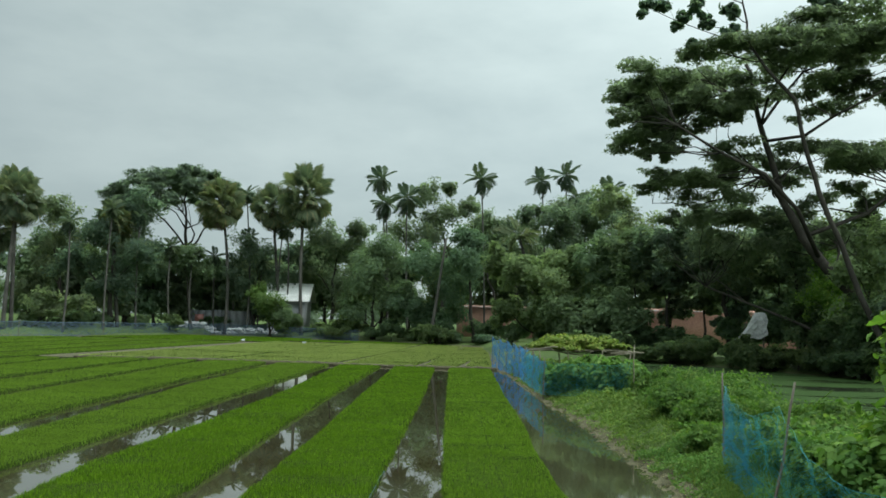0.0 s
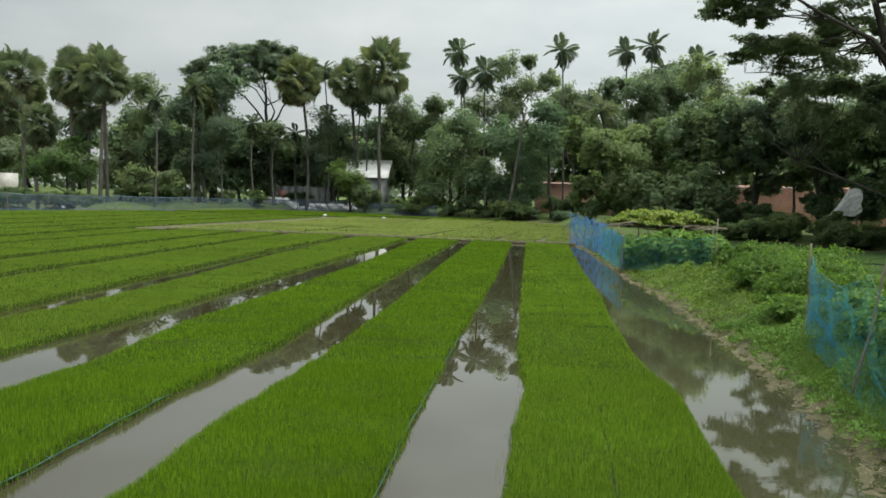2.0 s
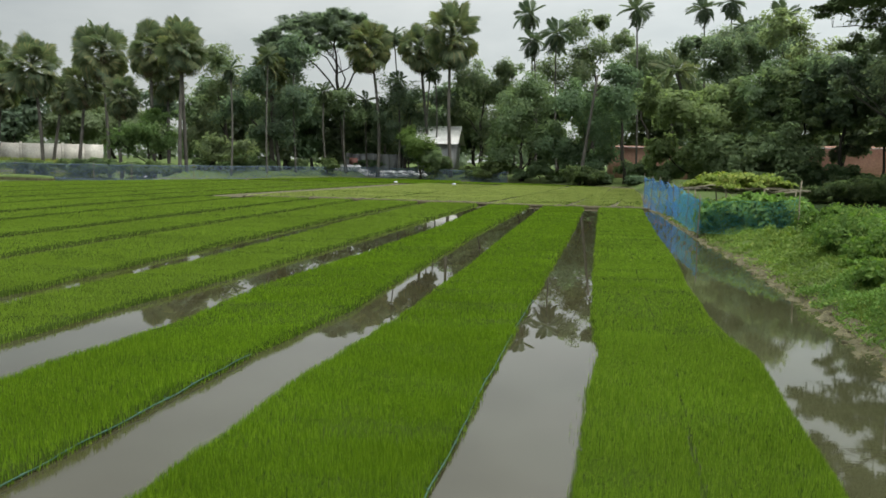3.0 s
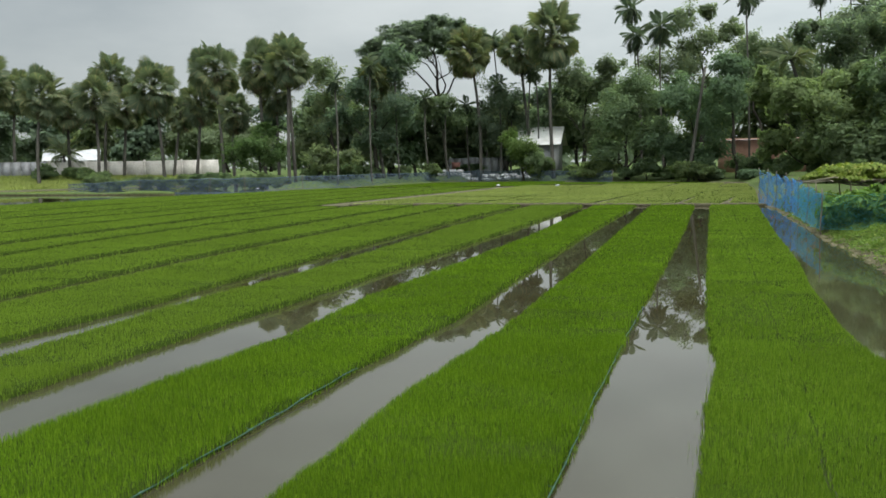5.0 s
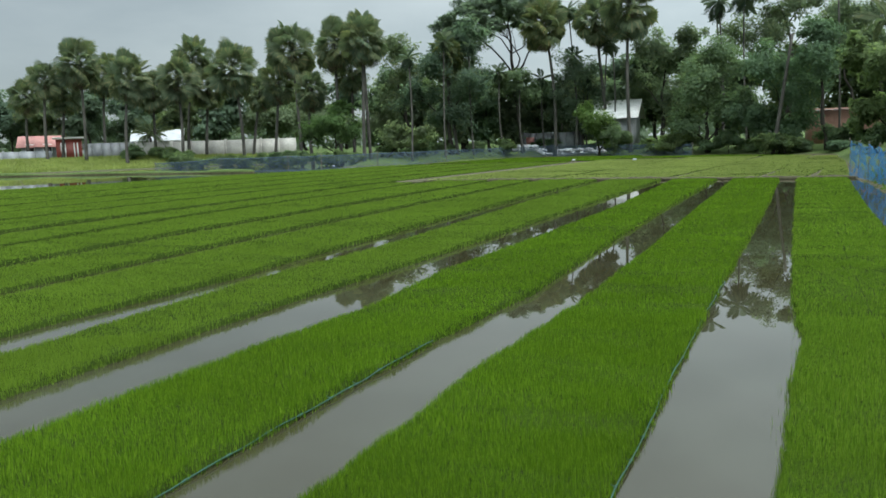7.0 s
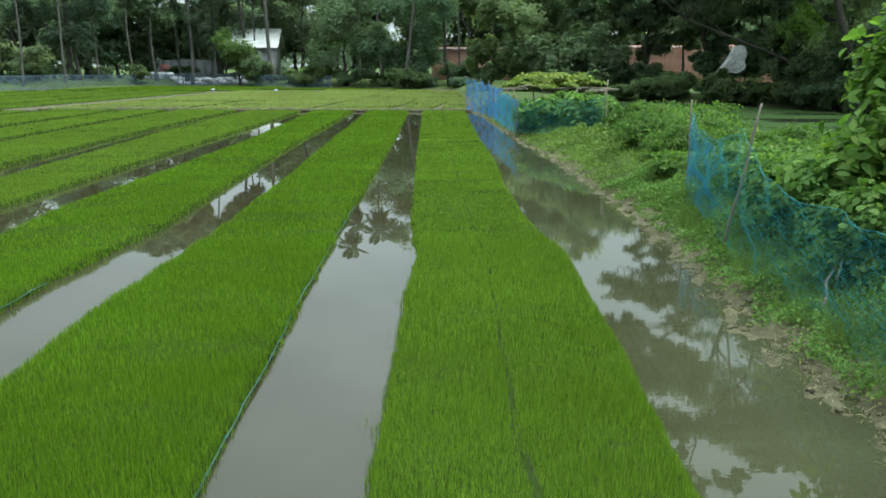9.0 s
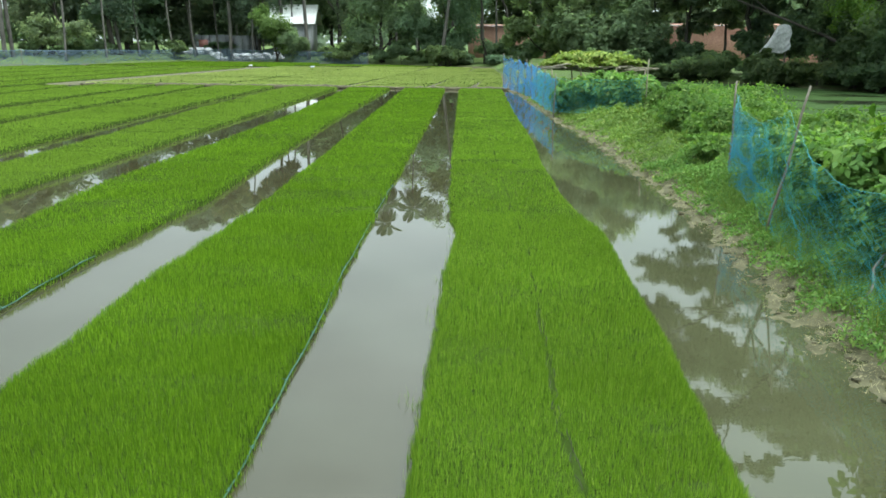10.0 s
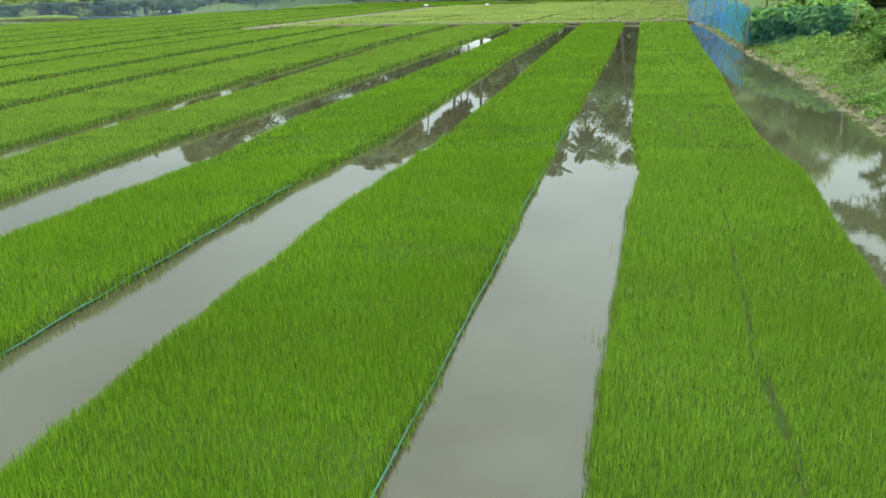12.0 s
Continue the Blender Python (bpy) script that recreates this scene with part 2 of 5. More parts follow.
# ---- mesh helpers ----
rng = np.random.default_rng(7)


def mesh_of(name, verts, faces, material, smooth=False):
    """A mesh from a vertex array and a list of index arrays (each of one face size)."""
    verts = np.asarray(verts, dtype=np.float32)
    faces = [np.asarray(f, dtype=np.int32) for f in faces if len(f)]
    me = bpy.data.meshes.new(name)
    me.vertices.add(len(verts))
    me.vertices.foreach_set("co", verts.ravel())
    loops = np.concatenate([f.ravel() for f in faces])
    sizes = np.concatenate([np.full(len(f), f.shape[1], dtype=np.int32) for f in faces])
    starts = np.concatenate([[0], np.cumsum(sizes)[:-1]]).astype(np.int32)
    me.loops.add(len(loops))
    me.loops.foreach_set("vertex_index", loops.astype(np.int32))
    me.polygons.add(len(sizes))
    me.polygons.foreach_set("loop_start", starts)
    if smooth:
        me.polygons.foreach_set("use_smooth", np.ones(len(sizes), dtype=bool))
    me.materials.append(material)
    me.update(calc_edges=True)
    me.validate()
    return me


def part(name, me, parent=None, label="", at=None):
    """Links a mesh as one object under a thing or a part."""
    ob = new(name, me)
    if parent is not None:
        ob.parent = parent
    if at is not None:
        ob.matrix_basis = at
    if label:
        ob["label"] = label
    return ob


def thing(name, x, y, z, label, category, group=""):
    """The Empty at the base of a thing."""
    ob = new(name)
    ob.empty_display_size = 0.2
    ob.matrix_basis = pose(x, y, z)
    return tagged(ob, label, category, group)


class Heap:
    """Collects vertices and faces of one mesh."""

    def __init__(self):
        self.v, self.f3, self.f4, self.n = [], [], [], 0

    def put(self, v, quads=None, tris=None):
        v = np.asarray(v, dtype=float).reshape(-1, 3)
        if quads is not None and len(quads):
            self.f4.append(np.asarray(quads) + self.n)
        if tris is not None and len(tris):
            self.f3.append(np.asarray(tris) + self.n)
        self.v.append(v)
        self.n += len(v)

    def tube(self, path, radii, sides=6):
        path = np.asarray(path, dtype=float)
        radii = np.broadcast_to(radii, len(path))
        d = np.gradient(path, axis=0)
        d /= np.linalg.norm(d, axis=1, keepdims=True) + 1e-9
        ref = np.where(np.abs(d[:, 2:3]) > 0.9, [[1.0, 0, 0]], [[0, 0, 1.0]])
        a = np.cross(d, ref)
        a /= np.linalg.norm(a, axis=1, keepdims=True) + 1e-9
        b = np.cross(d, a)
        th = np.linspace(0, 2 * np.pi, sides, endpoint=False)
        ring = path[:, None] + radii[:, None, None] * (np.cos(th)[None, :, None] * a[:, None] + np.sin(th)[None, :, None] * b[:, None])
        i, j = np.meshgrid(np.arange(len(path) - 1), np.arange(sides), indexing="ij")
        k = (j + 1) % sides
        q = np.stack([i * sides + j, i * sides + k, (i + 1) * sides + k, (i + 1) * sides + j], -1).reshape(-1, 4)
        self.put(ring.reshape(-1, 3), q)
        caps = np.array([[0, t + 1, t] for t in range(1, sides - 1)])
        last = (len(path) - 1) * sides
        self.f3.append(np.concatenate([caps, caps[:, ::-1] + last]) + self.n - len(path) * sides)

    def box(self, x0, x1, y0, y1, z0, z1, turn=None):
        v = np.array([(x, y, z) for z in (z0, z1) for y in (y0, y1) for x in (x0, x1)], dtype=float)
        if turn is not None:
            v = np.array([turn @ Vector(p) for p in v])
        self.put(v, [(0, 2, 3, 1), (4, 5, 7, 6), (0, 1, 5, 4), (2, 6, 7, 3), (0, 4, 6, 2), (1, 3, 7, 5)])

    def mesh(self, name, material, smooth=False):
        faces = []
        if self.f4:
            faces.append(np.concatenate(self.f4))
        if self.f3:
            faces.append(np.concatenate(self.f3))
        return mesh_of(name, np.concatenate(self.v), faces, material, smooth)


def smooth01(t):
    t = np.clip(t, 0, 1)
    return t * t * (3 - 2 * t)


def wave(x, y, scale, seed):
    """A cheap smooth random field, about -1 to 1."""
    r = np.random.default_rng(seed)
    out = 0
    for _ in range(5):
        a, p, k = r.uniform(0, 6.28), r.uniform(0, 6.28), r.uniform(0.6, 1.8) / scale
        out = out + np.sin((x * np.cos(a) + y * np.sin(a)) * k * 6.28 + p)
    return out / 2.6


# ---- the lie of the land ----
def shore(y):
    """The muddy edge of the ditch beside the field."""
    base = np.interp(y, [1.87, 3.27, 4.49, 5.89, 7.29, 9.69, 12.09, 15.13, 18.93, 25.76, 32, 40], [2.43, 2.31, 2.24, 2.32, 2.41, 2.53, 2.49, 2.46, 2.25, 2.04, 1.75, 1.7])
    return base + 0.05 * wave(y, y * 0, 0.9, 3)


def field_left(y):
    return np.interp(y, [0, 20, 27.7, 33, 40.7, 49, 62, 78], [-44, -41, -38.6, -36.2, -34.5, -33, -28.7, -24])


def field_far(x):
    return np.interp(x, [-37, -34, -28, -23.7, -11.7, -5, 1.7, 3, 5, 8.4, 10], [150, 54, 62, 76, 70, 67, 62.6, 58, 53, 47, 46])


def pond_mask(x, y):
    far = 46 - 0.9 * (x - 10) - 0.09 * (x - 10) ** 2
    left = np.interp(y, [9, 14, 28, 40, 47], [7.2, 6.2, 6.2, 8.2, 10.5])
    return smooth01((x - left) / 1.0) * smooth01((far - y) / 1.2 + 0.5) * smooth01((y - 9) / 1.0)


def ground_z(x, y):
    x, y = np.asarray(x, dtype=float), np.asarray(y, dtype=float)
    z = np.full(np.broadcast(x, y).shape, -0.13)
    s = shore(y)
    bank = 0.13 * smooth01((x - s + 0.45) / 0.45) + 0.34 * smooth01((x - s) / 1.3)
    lumps = 0.016 * wave(x, y, 0.5, 5) + 0.012 * wave(x, y, 0.2, 8) + 0.016 * wave(x, y, 0.1, 9)
    z = z + bank + lumps * smooth01((x - s + 0.3) / 0.4) * smooth01((40 - y) / 10)
    z = z - 0.75 * pond_mask(x, y)
    z = np.where(y > 32.2, np.maximum(z, -0.13 + 0.15 * smooth01((y - 32.2) / 0.8) * smooth01((x - field_left(y)) / 2)), z)
    past = np.maximum(y - field_far(x), 0)
    z = np.where(past > 0, np.maximum(z, 0.02 + 0.6 * smooth01(past / 7)), z)
    r = np.hypot(x, y)
    z = np.where((x < -30) & (y > 30), np.maximum(z, -0.13 + 0.2 * smooth01((r - 85) / 4) + 1.15 * smooth01((r - 87) / 14)), z)
    z = z + 0.5 * smooth01((1.5 - y) / 1.2)
    right = smooth01((x - 18 - np.maximum(0, 30 - y) * 0.4) / 4)
    return z * (1 - right) + np.maximum(z, 0.5) * right


def spread(a, b, n, power=2.2):
    """Coordinates from a to b that lie closer together near a."""
    return a + (b - a) * np.linspace(0, 1, n + 1)[1:] ** power


gx = np.concatenate([spread(-45, -900, 26)[::-1], np.arange(-45, 1.0, 1.0), np.arange(1.0, 2.1, 0.09), np.arange(2.1, 3.3, 0.04), np.arange(3.3, 6.4, 0.09), np.arange(6.5, 26, 0.6), spread(26, 900, 24)])
gy = np.concatenate([spread(0.0, -500, 16)[::-1], np.arange(0.0, 2.4, 0.11), np.arange(2.4, 9, 0.045), np.arange(9, 16, 0.1), np.arange(16, 34, 0.3), np.arange(34, 110, 1.3), spread(110, 1500, 24)])
GX, GY = np.meshgrid(gx, gy)
GZ = ground_z(GX, GY)
idx = np.arange(GX.size).reshape(GX.shape)
quads = np.stack([idx[:-1, :-1], idx[:-1, 1:], idx[1:, 1:], idx[1:, :-1]], -1).reshape(-1, 4)


def ground_material():
    """Mud by the water, thin grass on the higher ground."""
    n = Nodes("ground_soil")
    sep = n.nodes.new("ShaderNodeSeparateXYZ")
    n.links.new(n.place.outputs["Position"], sep.inputs[0])
    up = n.add("ShaderNodeMapRange")
    up.inputs["From Min"].default_value, up.inputs["From Max"].default_value = 0.04, 0.13
    n.links.new(sep.outputs["Z"], up.inputs["Value"])
    mud = n.ramp(n.noise(5.0, 6.0), (0.3, (0.046, 0.044, 0.022)), (0.7, (0.125, 0.115, 0.066)))
    small = n.noise(22.0, 6.0)
    mud = n.mix(1.0, mud, n.ramp(small, (0.25, (0.6, 0.6, 0.6)), (0.75, (1.2, 1.2, 1.2))), "MULTIPLY")
    green = n.ramp(n.noise(3.0), (0.3, (0.045, 0.072, 0.02)), (0.7, (0.088, 0.125, 0.035)))
    b = n.add("ShaderNodeBsdfPrincipled", Roughness=0.85)
    b.inputs["Specular IOR Level"].default_value = 0.15
    n.links.new(n.mix(up.outputs[0], mud, green), b.inputs["Base Color"])
    n.links.new(n.bump(small, 0.7, 0.03), b.inputs["Normal"])
    return n.finish(b.outputs[0])


MAT["ground"] = ground_material()
ground = part("ground", mesh_of("ground", np.stack([GX, GY, GZ], -1).reshape(-1, 3), [quads], MAT["ground"], True))
tagged(ground, "muddy and grassy ground round a paddy field", "ground", kind="structure")

heap = Heap()
heap.put([(-150, -2, 0), (0.7, -2, 0), (0.7, 34, 0), (0.7, 72, 0), (-150, 72, 0), (-150, 34, 0)], quads=[(0, 1, 2, 5), (5, 2, 3, 4)])
tagged(part("water", heap.mesh("water", MAT["water"])), "shallow muddy water standing between the beds", "water", kind="structure")


heap = Heap()
heap.put([(0.7, -2, 0), (3.6, -2, 0), (3.6, 34, 0), (0.7, 34, 0)], quads=[(0, 1, 2, 3)])
tagged(part("ditch_water", heap.mesh("ditch_water", MAT["ditch"])), "brown silty water in the ditch beside the field", "water", kind="structure")


def pond_material():
    """Dark pond water under a broken cover of duckweed."""
    n = Nodes("pond_surface")
    stretch_ = n.add("ShaderNodeMapping")
    stretch_.inputs["Scale"].default_value = (0.5, 1.9, 1.0)
    stretch_.inputs["Rotation"].default_value = (0, 0, 0.35)
    n.links.new(n.place.outputs["Position"], stretch_.inputs["Vector"])
    noise_node = n.add("ShaderNodeTexNoise", Scale=0.32, Detail=6.0, Roughness=0.6)
    n.links.new(stretch_.outputs[0], noise_node.inputs["Vector"])
    mask = n.ramp(noise_node.outputs["Fac"], (0.40, (0, 0, 0)), (0.47, (1, 1, 1)))
    weed = n.ramp(n.noise(9.0, 5.0), (0.3, (0.02, 0.04, 0.012)), (0.7, (0.042, 0.07, 0.022)))
    a = n.add("ShaderNodeBsdfPrincipled", Roughness=0.12, IOR=1.33)
    a.inputs["Base Color"].default_value = (0.02, 0.022, 0.015, 1)
    d = n.add("ShaderNodeBsdfPrincipled", Roughness=0.7)
    d.inputs["Specular IOR Level"].default_value = 0.04
    n.links.new(weed, d.inputs["Base Color"])
    n.links.new(n.bump(n.noise(30.0), 0.4, 0.01), d.inputs["Normal"])
    m = n.nodes.new("ShaderNodeMixShader")
    n.links.new(mask, m.inputs[0])
    n.links.new(a.outputs[0], m.inputs[1])
    n.links.new(d.outputs[0], m.inputs[2])
    return n.finish(m.outputs[0])


heap = Heap()
heap.put([(4.5, 8, 0.03), (40, 8, 0.03), (40, 50, 0.03), (4.5, 50, 0.03)], quads=[(0, 1, 2, 3)])
tagged(part("pond_water", heap.mesh("pond_water", pond_material())), "still dark pond half covered with duckweed", "pond", kind="structure")


# ---- seedling beds ----
def blades(pts, height, width, lean=0.28):
    """Rice seedlings: one slender upright leaf for each point."""
    n = len(pts)
    h = height * rng.uniform(0.65, 1.15, n)
    w = width * rng.uniform(0.7, 1.3, n)
    a = rng.uniform(0, 2 * np.pi, n)
    side = np.stack([np.cos(a), np.sin(a), np.zeros(n)], 1) * (w / 2)[:, None]
    b = rng.uniform(0, 2 * np.pi, n)
    tip = np.stack([np.cos(b), np.sin(b), np.zeros(n)], 1) * (h * lean * rng.uniform(0, 1, n))[:, None]
    tip[:, 2] = h
    v = np.empty((n, 3, 3))
    v[:, 0], v[:, 1], v[:, 2] = pts - side, pts + side, pts + tip
    return v.reshape(-1, 3), np.arange(n * 3).reshape(-1, 3)


# distance from the standing place, seedlings on a square metre, leaf width
SOWING = [(0, 4.5, 17000, 0.0042), (4.5, 8, 8400, 0.0056), (8, 14, 3000, 0.0086), (14, 23, 1250, 0.0145), (23, 34, 480, 0.028), (34, 90, 150, 0.058)]


def seedling_bed(left, right, y0, y1, seed, material="rice", tall=0.064, label="", top=0.062, sparse=None):
    """A raised soil bed between two wavy edges, thick with rice seedlings."""
    ys = np.arange(y0, y1 + 0.01, 0.3 if y1 < 34 else 1.2)
    lo = np.interp(ys, *left) + 0.012 * wave(ys, ys * 0, 1.4, seed) + 0.01 * wave(ys, ys * 0, 0.35, seed + 50)
    hi = np.interp(ys, *right) + 0.012 * wave(ys, ys * 0, 1.3, seed + 1) + 0.01 * wave(ys, ys * 0, 0.4, seed + 51)
    mid_x, mid_y = float((lo.mean() + hi.mean()) / 2), y0
    bed = thing("seedling_bed", mid_x, mid_y, 0, label or "long raised bed of bright green rice seedlings", "rice bed", "beds of the paddy nursery")
    prof = [(-0.035, -0.14), (0.0, top - 0.02), (0.03, top)]
    cols = [np.stack([lo + dx, ys, np.full_like(ys, dz)], 1) for dx, dz in prof] + [np.stack([hi - dx, ys, np.full_like(ys, dz)], 1) for dx, dz in prof[::-1]]
    grid = np.stack(cols, 1)
    grid[:, 2:4, 2] += 0.012 * wave(grid[:, 2:4, 0], grid[:, 2:4, 1], 0.8, seed + 9)
    grid -= (mid_x, mid_y, 0)
    m = len(prof) * 2
    i, j = np.meshgrid(np.arange(len(ys) - 1), np.arange(m - 1), indexing="ij")
    q = np.stack([i * m + j, i * m + j + 1, (i + 1) * m + j + 1, (i + 1) * m + j], -1).reshape(-1, 4)
    soil = Heap()
    soil.put(grid.reshape(-1, 3), q)
    soil.f4.append(np.array([list(range(3)) + [3]]) * 0 + np.array([[0, 2, 3, 5]]))
    soil.f4.append(np.array([[0, 5, 3, 2]]) + (len(ys) - 1) * m)
    part("soil", soil.mesh("bed_soil", MAT["bed_soil"]), bed, "wet soil matted with green stems, darkened for shade between blades")
    found, faces, count = [], [], 0
    for d0, d1, per_m2, width in SOWING:
        if y0 > d1:
            continue
        reach = float(np.max(hi - lo))
        ya, yb = y0, min(y1, d1)
        n = int(per_m2 * reach * (yb - ya) * 1.02)
        y = rng.uniform(ya, yb, n)
        x = np.interp(y, ys, lo) - 0.06 + rng.uniform(0, 1, n) * (reach + 0.12)
        keep = (x < np.interp(y, ys, hi) + 0.06) & (np.hypot(x, y) >= d0) & (np.hypot(x, y) < d1)
        past = np.maximum(np.interp(y, ys, lo) - x, x - np.interp(y, ys, hi)) + 0.012 * wave(x * 0, y, 0.09, seed + 60)
        keep &= rng.uniform(0.005, 0.05, n) > past
        if sparse is not None:
            keep &= sparse(x, y)
        x, y = x[keep], y[keep]
        if not len(x):
            continue
        rim = np.maximum(np.interp(y, ys, lo) + 0.01 - x, x + 0.01 - np.interp(y, ys, hi))
        pts = np.stack([x - mid_x, y - mid_y, top - 0.01 - 1.6 * np.clip(rim, 0, 0.04)], 1)
        local = 1 + 0.12 * wave(x, y, 0.7, seed + 4) + 0.08 * wave(x * 0.4, y, 0.25, seed + 6)
        v, f = blades(pts, tall * (1.0 if d0 < 8 else 0.85), width)
        v = v.reshape(-1, 3, 3)
        v[:, 2, 2] = pts[:, 2] + (v[:, 2, 2] - pts[:, 2]) * local
        found.append(v.reshape(-1, 3))
        faces.append(f + count)
        count += len(f) * 3
    me = mesh_of("rice_cover", np.concatenate(found), [np.concatenate(faces)], MAT[material])
    tagged(part("rice_cover", me, bed, "dense upright seedlings"), kind="stuff")
    return bed


def line(*pairs):
    return [p[0] for p in pairs], [p[1] for p in pairs]


SEAM_Y, SEAM_X = [1, 2.4, 3.3, 4.6, 6.5, 10.8, 33], [0.54, 0.52, 0.48, 0.52, 0.58, 0.5, 0.5]


def seam(x, y):
    """The thin seam along the middle of the bed beside the ditch."""
    at = np.interp(y, SEAM_Y, SEAM_X) + 0.007 * np.sin(y * 5.1)
    thin = np.where(y < 4.6, 0.024 - 0.003 * y, 0.008) * np.clip(0.75 + 0.6 * np.sin(y * 7) + 0.4 * np.sin(y * 19), 0, 2)
    return (np.abs(x - at) > thin) & ((wave(x, y, 0.5, 77) < 1.45) | (rng.uniform(0, 1, len(x)) > 0.6))


END = 32.2
seedling_bed(line((1.2, -0.14), (3, -0.18), (4.9, -0.12), (5.9, -0.11), (7.2, -0.03), (8.2, -0.1), (9.5, -0.14), (15.2, -0.18), (33, -0.24)),
             line((1.2, 1.12), (3.1, 1.17), (4.2, 1.25), (5.2, 1.28), (7.1, 1.36), (7.9, 1.26), (9.1, 1.17), (12, 1.18), (14.6, 1.28), (20.2, 1.28), (33, 1.45)), 1.3, END, 11, sparse=seam, tall=0.062, material="rice_light",
             label="raised bed of light green rice seedlings beside the ditch")
seedling_bed(line((1.2, -2.3), (5.2, -2.36), (8, -2.24), (12.3, -2.24), (20, -2.35), (33, -2.47)), line((1.2, -0.945), (8, -0.96), (11, -0.93), (20, -0.85), (33, -0.87)), 1.3, END, 21)
seedling_bed(line((1.2, -4.61), (3.5, -4.55), (5.7, -4.47), (7.1, -4.35), (9.3, -4.55), (13.6, -4.42), (19.6, -4.34), (33, -4.75)),
             line((1.2, -3.155), (5, -3.155), (6.5, -3.12), (8.6, -2.95), (12, -3.04), (19, -3.14), (33, -3.1)), 1.3, END, 31)
seedling_bed(line((1.2, -6.45), (5.2, -6.57), (7.2, -6.73), (9, -6.79), (11.2, -6.67), (14.7, -6.81), (21, -7.15), (33, -7.25)),
             line((1.2, -5.55), (8, -5.51), (10.5, -5.41), (18, -5.38), (33, -5.2)), 1.3, END, 41, material="rice_hazed")
seedling_bed(line((1.2, -8.95), (7.4, -9.25), (9.6, -9.41), (13, -9.67), (22, -9.95), (33, -10.25)),
             line((1.2, -7.35), (5.9, -7.39), (8.4, -7.31), (10, -7.44), (12.7, -7.55), (16.7, -7.73), (25, -8), (33, -7.85)), 1.3, END + 0.4, 51, material="rice_hazed")
seedling_bed(line((1.2, -11.25), (9.4, -11.65), (12.2, -11.81), (17, -11.95), (21, -12), (33, -12.25)), line((1.2, -9.55), (8, -9.85), (10.4, -10.05), (14.3, -10.35), (20, -10.45), (33, -10.8)), 1.3, END + 0.6, 61, material="rice_hazed")
seedling_bed(line((1.2, -13.4), (11.5, -14.2), (15.5, -14.8), (20.4, -15.05), (33, -15.2)), line((1.2, -11.9), (10.2, -12.3), (13.3, -12.55), (22, -12.75), (33, -12.8)), 1.3, END + 0.8, 71, material="rice_hazed")
seedling_bed(line((1.2, -16.0), (13.6, -16.5), (17.5, -16.8), (33, -17.2)), line((1.2, -14.1), (11.5, -14.75), (15.5, -15.35), (33, -15.8)), 1.3, 31, 81, material="rice_hazed")
seedling_bed(line((1.2, -19.9), (16.4, -19.9), (27, -19.9), (60, -17.9)), line((1.2, -17.2), (13.6, -17.5), (20, -17.7), (30, -17.9), (60, -15.4)), 1.3, 57, 91, material="rice_hazed")
seedling_bed(line((1.2, -22.8), (19, -22.75), (24, -22.6), (60, -20.7)), line((1.2, -20.5), (27, -20.5), (60, -18.5)), 1.3, 58, 101, material="rice_hazed")
seedling_bed(line((1.2, -25.6), (27, -25.7), (60, -23.6)), line((1.2, -23.4), (24, -23.2), (60, -21.3)), 3, 58, 111, material="rice_hazed")
seedling_bed(line((1.2, -29.9), (31, -29.6), (60, -26.6)), line((1.2, -26.3), (27, -26.4), (60, -24.2)), 6, 57, 121, material="rice_hazed")
seedling_bed(line((1.2, -42.8), (20, -40.4), (27.7, -38.2), (33, -36.6), (40.7, -35.0), (46, -33), (58, -29.6)), line((1.2, -30.6), (31, -30.3), (58, -27.4)), 10, 57, 131, material="rice_hazed")

# the thinner, yellower patch behind the cross drain, in narrow strips
FAR_LABEL = "wide patch of short yellowish rice seedlings"
strips = [(-16.2, -10.6), (-10.2, -5.3), (-4.85, -1.8), (-1.4, 0.02), (0.42, 1.55)]
for k, (xa, xb) in enumerate(strips):
    seedling_bed(line((33, xa), (47, xa + 1.5 * (1 - k * 0.1)), (63, xa + 2.4)), line((33, xb), (47, xb + (1.55 if k < 4 else 0.5)), (63, xb + (2.4 if k < 4 else 0.9))),
                 33.0, (60, 62, 62, 60, 58)[k], 140 + k * 5, material="rice_thin", tall=0.06, label=FAR_LABEL, top=0.06)
seedling_bed(line((58, -28.6), (62, -27.6), (72, -25)), line((58, -14.4), (62, -13.4), (72, -13)), 59, 72, 171, top=0.06, label="strip of bright green seedlings below the trees")
seedling_bed(line((62, -13.2), (68, -13)), line((62, 0.4), (66, -4), (68, -6)), 62.4, 67.5, 175, top=0.06, label="strip of bright green seedlings below the trees")


# ---- leaves, trunks and trees ----
def split_clumps(clumps, k, shrink):
    """Breaks each clump up into k smaller ones within its outline."""
    out = []
    for x, y, z, rh, rv in clumps:
        for _ in range(k):
            a, d = rng.uniform(0, 6.28), rh * (1 - shrink * 0.6) * rng.uniform(0.15, 1) ** 0.5
            f = shrink * rng.uniform(0.75, 1.25)
            out.append((x + d * math.cos(a), y + d * math.sin(a), z + rng.uniform(-0.8, 0.7) * rv, rh * f, rv * f * 1.15))
    return out


